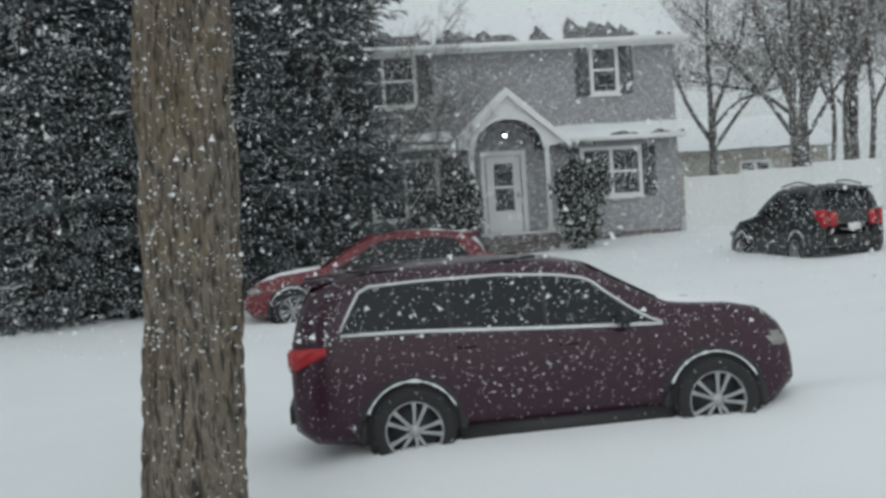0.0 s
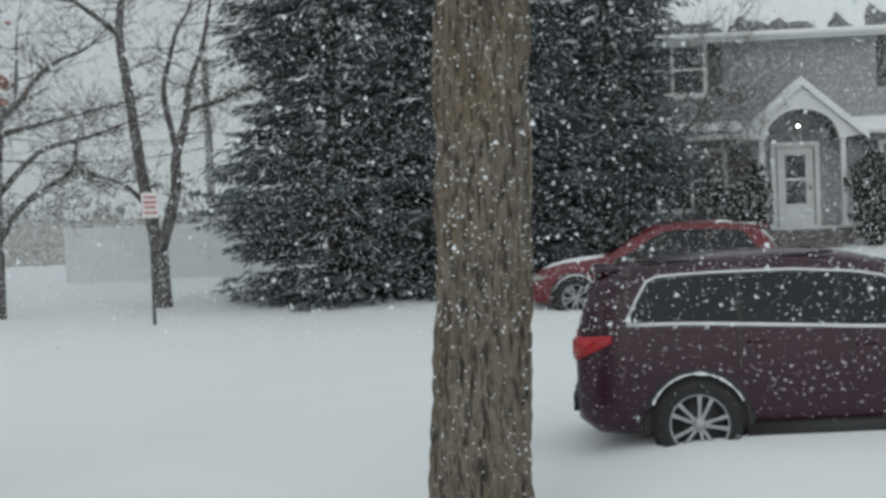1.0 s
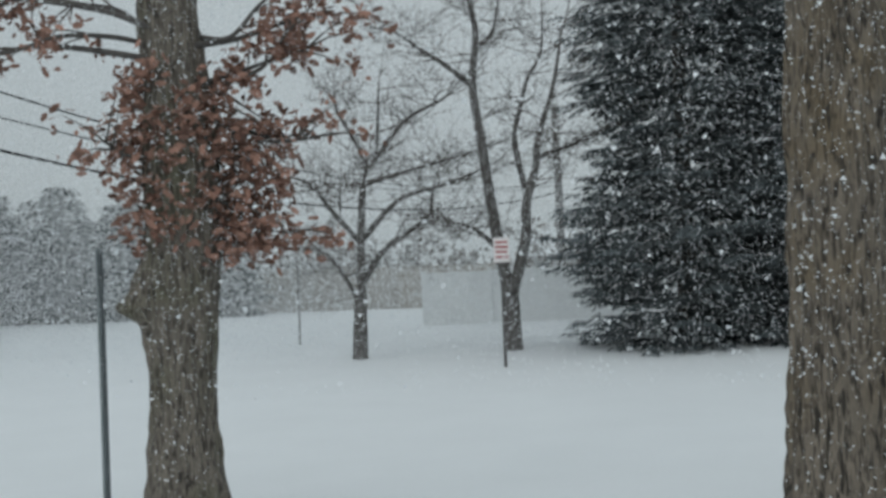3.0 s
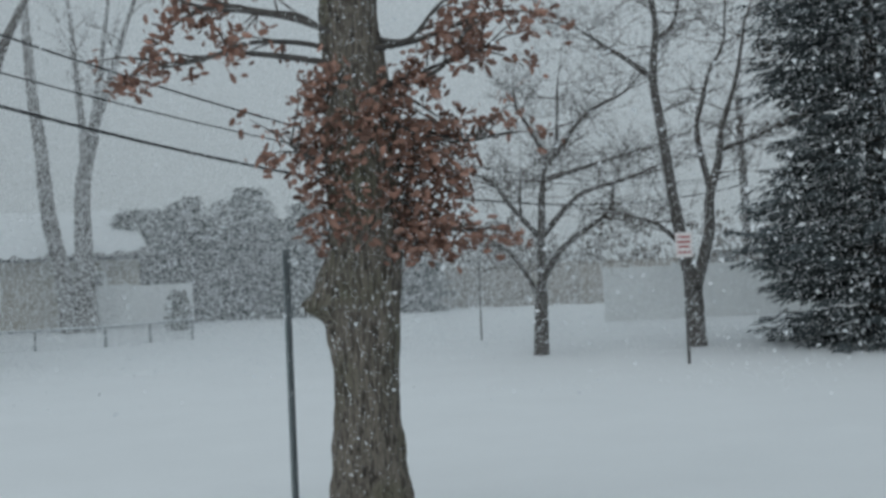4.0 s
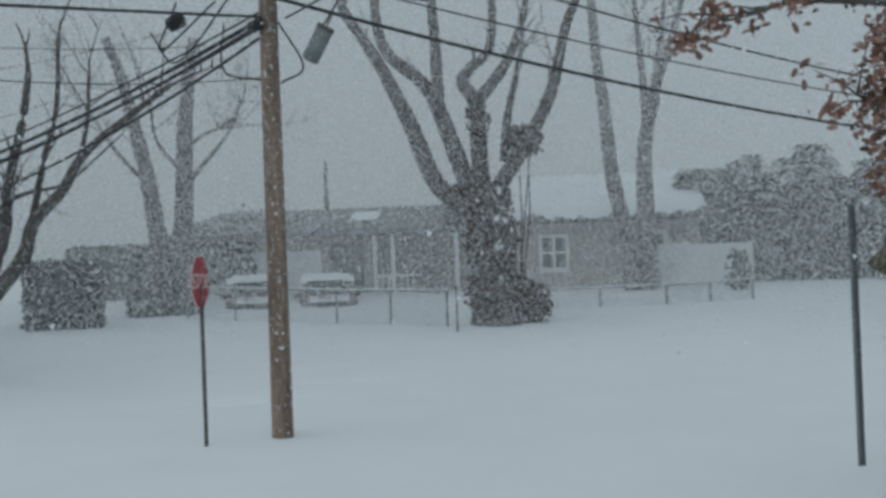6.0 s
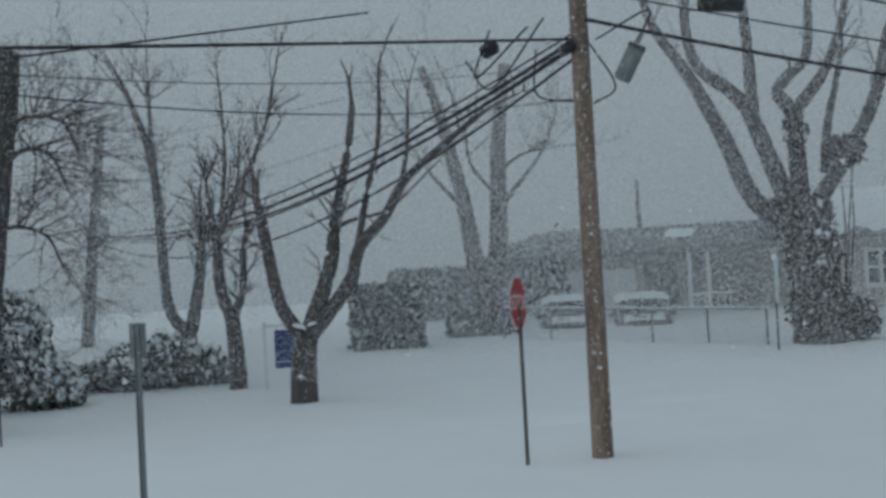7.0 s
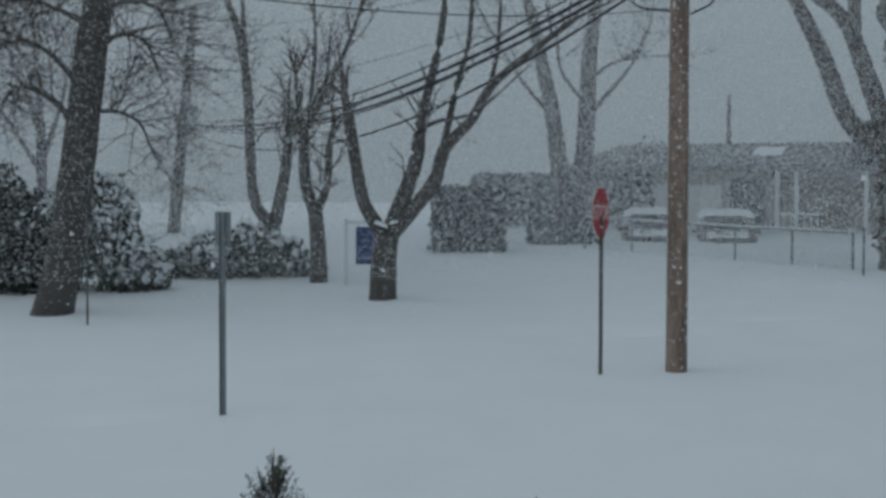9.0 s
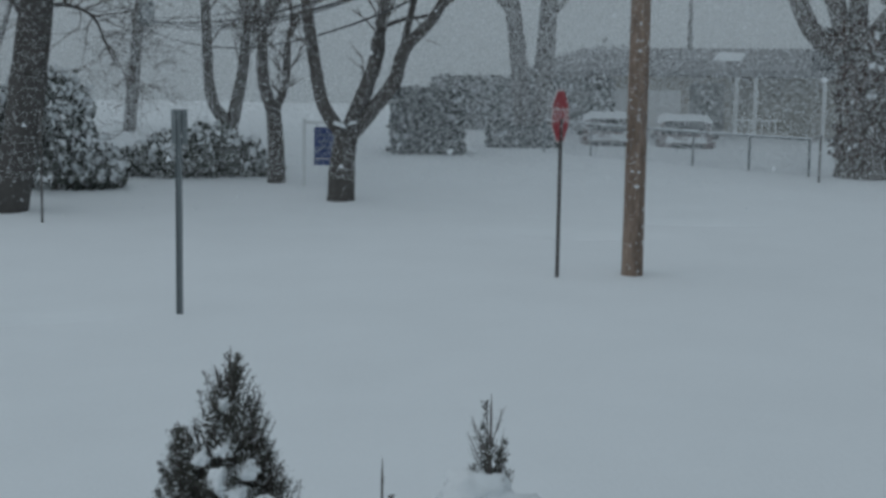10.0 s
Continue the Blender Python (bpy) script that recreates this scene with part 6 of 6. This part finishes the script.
bush("snowy_shrub", on(-27.4, -1.6, 93, 0.05), [(0.6, 0, 0.6, 0.7, 0.6, 0.8), (0.2, 0, 1.6, 0.75, 0.6, 0.9), (-0.5, 0.2, 1.1, 0.8, 0.6, 1.2), (1.0, -0.1, 0.3, 0.6, 0.5, 0.4)], 55, "tall evergreen shrub loaded with fresh snow", SHRUB, 0.12, 260, 0.7)
bush("dark_hedge", on(-27.0, -3.9, 98, 0.05), [(0, 0.6, 1.3, 1.4, 0.7, 1.5), (1.2, 0.3, 1.0, 0.9, 0.6, 1.2), (-1.5, 0.8, 1.4, 1.3, 0.7, 1.6)], 56, "dense dark hedge behind the leaning tree", DARK_SHRUB, 0.12, 420, 0.02, "hedge")
back_house(-31.5, -7.0, 100, 6.0, 6, 2.7, 1.2, "dark house with a snowy roof behind the hedge", BRICK_BASE)
snow_cap("snow_mound", on(-31.0, 1.0, 0, 0.2), 1.6, 2.6, 0.75, "rounded mound of snow behind the shrubs", 3.0)

for i, (x, y, hh, rr) in enumerate(((-30.5, 28.2, 4.6, 1.3), (-29.3, 30.0, 5.0, 1.4), (-28.0, 31.0, 4.3, 1.2), (-27.5, 33.0, 5.2, 1.4), (-26.0, 34.0, 4.4, 1.2), (-31.8, 27.2, 4.2, 1.2), (-28.9, 32.6, 4.5, 1.7), (-30.8, 30.4, 4.7, 1.7), (-32.2, 28.9, 4.3, 1.6), (-27.2, 34.9, 4.6, 1.6))):
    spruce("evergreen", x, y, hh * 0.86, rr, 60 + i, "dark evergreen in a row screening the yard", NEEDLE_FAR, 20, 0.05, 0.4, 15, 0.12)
bush("evergreen_shrub", on(-28.1, 25.6, 47, 0.05), [(0, 0, 0.5, 0.4, 0.4, 0.7)], 71, "small dark shrub by the pale fence", SHRUB, 0.12, 260, 0.05)
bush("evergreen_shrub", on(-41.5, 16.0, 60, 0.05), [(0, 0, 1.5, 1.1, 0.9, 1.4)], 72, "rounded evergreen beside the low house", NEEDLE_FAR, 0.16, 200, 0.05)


def far_wood(pts, h, seed, label):
    """A far belt of thicket and trees: many thin stems and tufts."""
    rng = random.Random(seed)
    t = thing("far_wood", pose(0, 0, 0), label, "woods", kind="stuff")
    V, F, TV, TF = [], [], [], []
    for a, b in zip(pts, pts[1:]):
        a, b = Vector((*a, 0)), Vector((*b, 0))
        for i in range(int((b - a).length * 5)):
            p = a.lerp(b, rng.random()) + Vector((rng.gauss(0, 1.2), rng.gauss(0, 1.2), 0))
            z = rise(p.x, p.y)
            hh = h * rng.uniform(0.55, 1.1) * (1 + 0.35 * noise.noise((p.x * 0.15, p.y * 0.15, seed)))
            tube_data(TV, TF, [(p.x, p.y, z - 0.2), (p.x + rng.gauss(0, 0.2), p.y, z + hh)], [0.05, 0.01], 4)
            for k in range(34):
                q = Vector((p.x + rng.gauss(0, 0.5), p.y + rng.gauss(0, 0.5), z + hh * rng.uniform(0.05, 1.0)))
                rot = Euler((rng.uniform(0, 6.3), rng.uniform(0, 6.3), rng.uniform(0, 6.3))).to_matrix()
                s = rng.uniform(0.1, 0.26)
                st = len(V)
                V.extend((q + rot @ Vector((-s, 0, 0)), q + rot @ Vector((0, 0.5 * s, 0.2 * s)), q + rot @ Vector((s, 0, 0)), q + rot @ Vector((0, -0.5 * s, 0))))
                F.append((st, st + 1, st + 2, st + 3))
    sheet("stems", TV, TF, TWIG, t)
    sheet("thicket", V, F, WOOD_FAR, t, smooth=False)


far_wood([(-30.0, 40.0), (-24.0, 46.0), (-16.0, 54.0), (-6.0, 62.0)], 3.2, 81, "grey-brown belt of far bare woods")

snow_cap("snow_clump", pose(-24.19, 3.87, 2.14, 0, 20, 80), 0.13, 0.09, 0.06, "small clump of snow lodged in a tree crotch", 5.0)
snow_cap("snow_clump", pose(-24.15, 4.11, 2.18, 0, -15, 80), 0.09, 0.08, 0.05, "small clump of snow lodged in a tree crotch", 9.0)
# parked cars beyond the fence, half buried
SNOWED = dict(WAGON, snow=[(2.2, 3.3, 0.8, 0.02), (-0.62, 1.5, 0.95, 0.07)])
car("parked_car", on(-36.6, 14.1, 338, 0.95) @ Matrix.Diagonal((0.9, 0.9, 0.95, 1)), BROWN, "brown-red car buried in snow before the garage", SNOWED)
car("parked_car", on(-35.6, 16.0, 338, 0.95) @ Matrix.Diagonal((0.9, 0.9, 0.95, 1)), BROWN, "brown-red car half buried in snow beside the garage", SNOWED)


# ---- the two little arborvitae under the eye ----
def arborvitae(name, x, y, top, spread, seed, label, snow, sprays, bare, lean=0.0, extra=()):
    rng = random.Random(seed)
    z = rise(x, y)
    h = top - z
    off = Vector((seed, seed * 0.7, 0))
    t = thing(name, on(x, y), label, "shrub")
    tube("stem", [(0, 0, -0.2), (0, 0, h * 0.6), (lean * 0.5, 0, h * 0.93), (lean, 0, h)], 0.011, 0.0012, TWIG, t, 7)
    V, F, SV, SF, TV, TF = [], [], [], [], [], []
    for px, ph, sp in [(0.0, h, spread)] + [(a, h - b, c) for a, b, c in extra]:
        for i in range(int(sprays * sp / spread)):
            # an upright spray: a thread of twig with tufts of scale leaves along it
            f = 0.03 + 0.97 * rng.random() ** 0.62
            a = rng.uniform(0, 6.3)
            r = sp * f ** 0.9 * math.sqrt(rng.uniform(0.02, 1.1)) * (1 + 0.7 * noise.noise((math.cos(a) * 1.2 + seed, math.sin(a) * 1.2, f * 7)))
            out = Vector((math.cos(a), math.sin(a), 0))
            s = Vector((-math.sin(a), math.cos(a), 0))
            p = Vector((0, px, ph * (1 - f * 0.75) - 0.075)) + out * r
            d = (out * rng.uniform(0.1, 0.5) + s * rng.gauss(0, 0.2) + Vector((0, 0, 1))).normalized()
            long = rng.uniform(0.05, 0.11)
            tube_data(TV, TF, [p - d * 0.05, p + d * long * 0.5 + s * rng.gauss(0, 0.006), p + d * long], [0.0028, 0.002, 0.0012], 4)
            if rng.random() < bare:
                continue
            for k in range(int(46 * long / 0.08)):
                u = rng.random()
                q = p + d * long * u + s * rng.gauss(0, 0.011 * (1.2 - 0.6 * u)) + out * rng.gauss(0, 0.009)
                L, wd = rng.uniform(0.008, 0.02), rng.uniform(0.0025, 0.005)
                e = (d + s * rng.gauss(0, 0.7) + out * rng.gauss(0, 0.5)).normalized()
                white = f > 0.1 and rng.random() < 0.13 + 0.35 * noise.noise(p * 11 + off)
                vv, ff = (SV, SF) if white else (V, F)
                st = len(vv)
                vv.extend((q, q + e * L * 0.5 + s * wd, q + e * L, q + e * L * 0.5 - s * wd))
                ff.append((st, st + 1, st + 2, st + 3))
    sheet("branchwork", TV, TF, TWIG, t)
    tagged(sheet("foliage", V, F, THUJA, t, smooth=False), kind="stuff")
    if SV:
        tagged(sheet("snow_dusting", SV, SF, SNOW, t, "snow caught on the leaf sprays", smooth=False), kind="stuff")
    for (a, b, c, rx, rz) in snow:
        bm = bmesh.new()
        bmesh.ops.create_icosphere(bm, subdivisions=4, radius=1)
        for v in bm.verts:
            k = 1 + 0.5 * noise.noise(v.co * 1.4 + Vector((a * 9, c * 9, seed))) + 0.22 * noise.noise(v.co * 4 + Vector((b * 20, 0, 0)))
            v.co = Vector((a + v.co.x * rx * k, b + v.co.y * rx * k, h + c + v.co.z * rz * k))
        part("snow_load", bm, SNOW, t, "clump of snow weighing down the foliage")


arborvitae("arborvitae_shrub", -4.99, 0.35, 1.63, 0.46, 91, "small pointed arborvitae clumped with snow", [(0.12, -0.03, -0.38, 0.035, 0.03), (0.14, 0.05, -0.46, 0.045, 0.035), (0.16, -0.06, -0.49, 0.04, 0.05), (0.2, 0.12, -0.58, 0.05, 0.03), (0.2, -0.03, -0.62, 0.07, 0.035), (0.05, -0.03, -0.22, 0.022, 0.03), (0.16, 0.0, -0.54, 0.05, 0.03), (0.1, -0.12, -0.42, 0.03, 0.025), (0.24, 0.05, -0.68, 0.1, 0.04)], 950, 0.03, extra=((-0.18, 0.25, 0.26), (0.12, 0.33, 0.25)))
arborvitae("arborvitae_shrub", -4.81, 1.36, 1.44, 0.24, 92, "small arborvitae bowed under a cap of snow", [(0.02, -0.07, -0.42, 0.15, 0.12), (0.02, 0.02, -0.55, 0.2, 0.17)], 230, 0.2)
arborvitae("arborvitae_shrub", -4.85, 0.93, 1.19, 0.10, 93, "thin arborvitae leader poking up from the snow", [(0.0, 0.02, -0.38, 0.12, 0.1)], 60, 0.3)


# ---- falling snow ----
def snowfall():
    """Flakes hanging in the air, near ones large and single, far ones a veil."""
    rs = np.random.RandomState(5)

    def veil(name, c, s, material, label):
        n = len(c)
        a = rs.normal(size=(n, 3))
        a /= np.linalg.norm(a, axis=1)[:, None]
        b = np.cross(a, rs.normal(size=(n, 3)))
        b /= np.linalg.norm(b, axis=1)[:, None]
        v = np.stack([c + a * s, c - a * s * 0.5 + b * s * 0.87, c - a * s * 0.5 - b * s * 0.87], 1).reshape(-1, 3)
        me = bpy.data.meshes.new(name)
        me.vertices.add(3 * n)
        me.vertices.foreach_set("co", v.ravel().astype(np.float32))
        me.loops.add(3 * n)
        me.loops.foreach_set("vertex_index", np.arange(3 * n, dtype=np.int32))
        me.polygons.add(n)
        me.polygons.foreach_set("loop_start", np.arange(0, 3 * n, 3, dtype=np.int32))
        me.update(calc_edges=True)
        me.materials.append(material)
        tagged(new(name, me), label, "snowfall", kind="stuff")

    def flakes(name, n, r0, r1, size0, size1, label, weight):
        az = np.radians(rs.uniform(-26, 104, n * 3))
        r = np.sqrt(rs.uniform(r0 * r0, r1 * r1, n * 3))
        keep = rs.uniform(0, 1, n * 3) < weight(np.degrees(az), r)
        az, r = az[keep][:n], r[keep][:n]
        n = len(r)
        lo, hi = -0.09, 0.235
        z = EYE + r * rs.uniform(lo, hi, n)
        x, y = -np.sin(az) * r, np.cos(az) * r
        c = np.stack([x, y, z], 1)
        c = c[z > 0.3 + 0.02 * r]
        n = len(c)
        s = rs.uniform(size0, size1, n)[:, None]
        veil(name, c, s, FLAKE, label)

    flakes("falling_snow", 19000, 2.5, 12, 0.0035, 0.0095, "large snowflakes falling close by", lambda az, r: 1.0 - 0.88 * np.clip((az - 30) / 25, 0, 1))
    flakes("falling_snow", 42000, 9, 20, 0.005, 0.009, "white snowflakes drifting over the street", lambda az, r: 1.0 - 0.4 * np.clip((az - 40) / 20, 0, 1))

    # the squall: flakes too small to tell apart, thicker with distance and towards the west
    n = 2300000
    reach, depth = [9, 20, 24, 27, 30, 34, 40, 48], [0, 0.03, 0.07, 0.15, 0.30, 0.58, 0.86, 1.02]
    bearing, thick = [-26, 5, 20, 35, 55, 75, 104], [0.18, 0.20, 0.4, 0.9, 0.95, 1.0, 1.0]
    az = rs.uniform(-26, 104, n)
    az = az[rs.uniform(0, 1, n) < np.interp(az, bearing, thick)]
    n = len(az)
    r = np.interp(rs.uniform(0, depth[-1], n), depth, reach)
    az = np.radians(az)
    c = np.stack([-np.sin(az) * r, np.cos(az) * r, EYE + r * rs.uniform(-0.062, 0.235, n)], 1)
    veil("far_snowfall", c, (r * 5.8e-4 * rs.uniform(0.7, 1.25, n))[:, None], VEIL, "thick veil of falling snow in the distance")


snowfall()
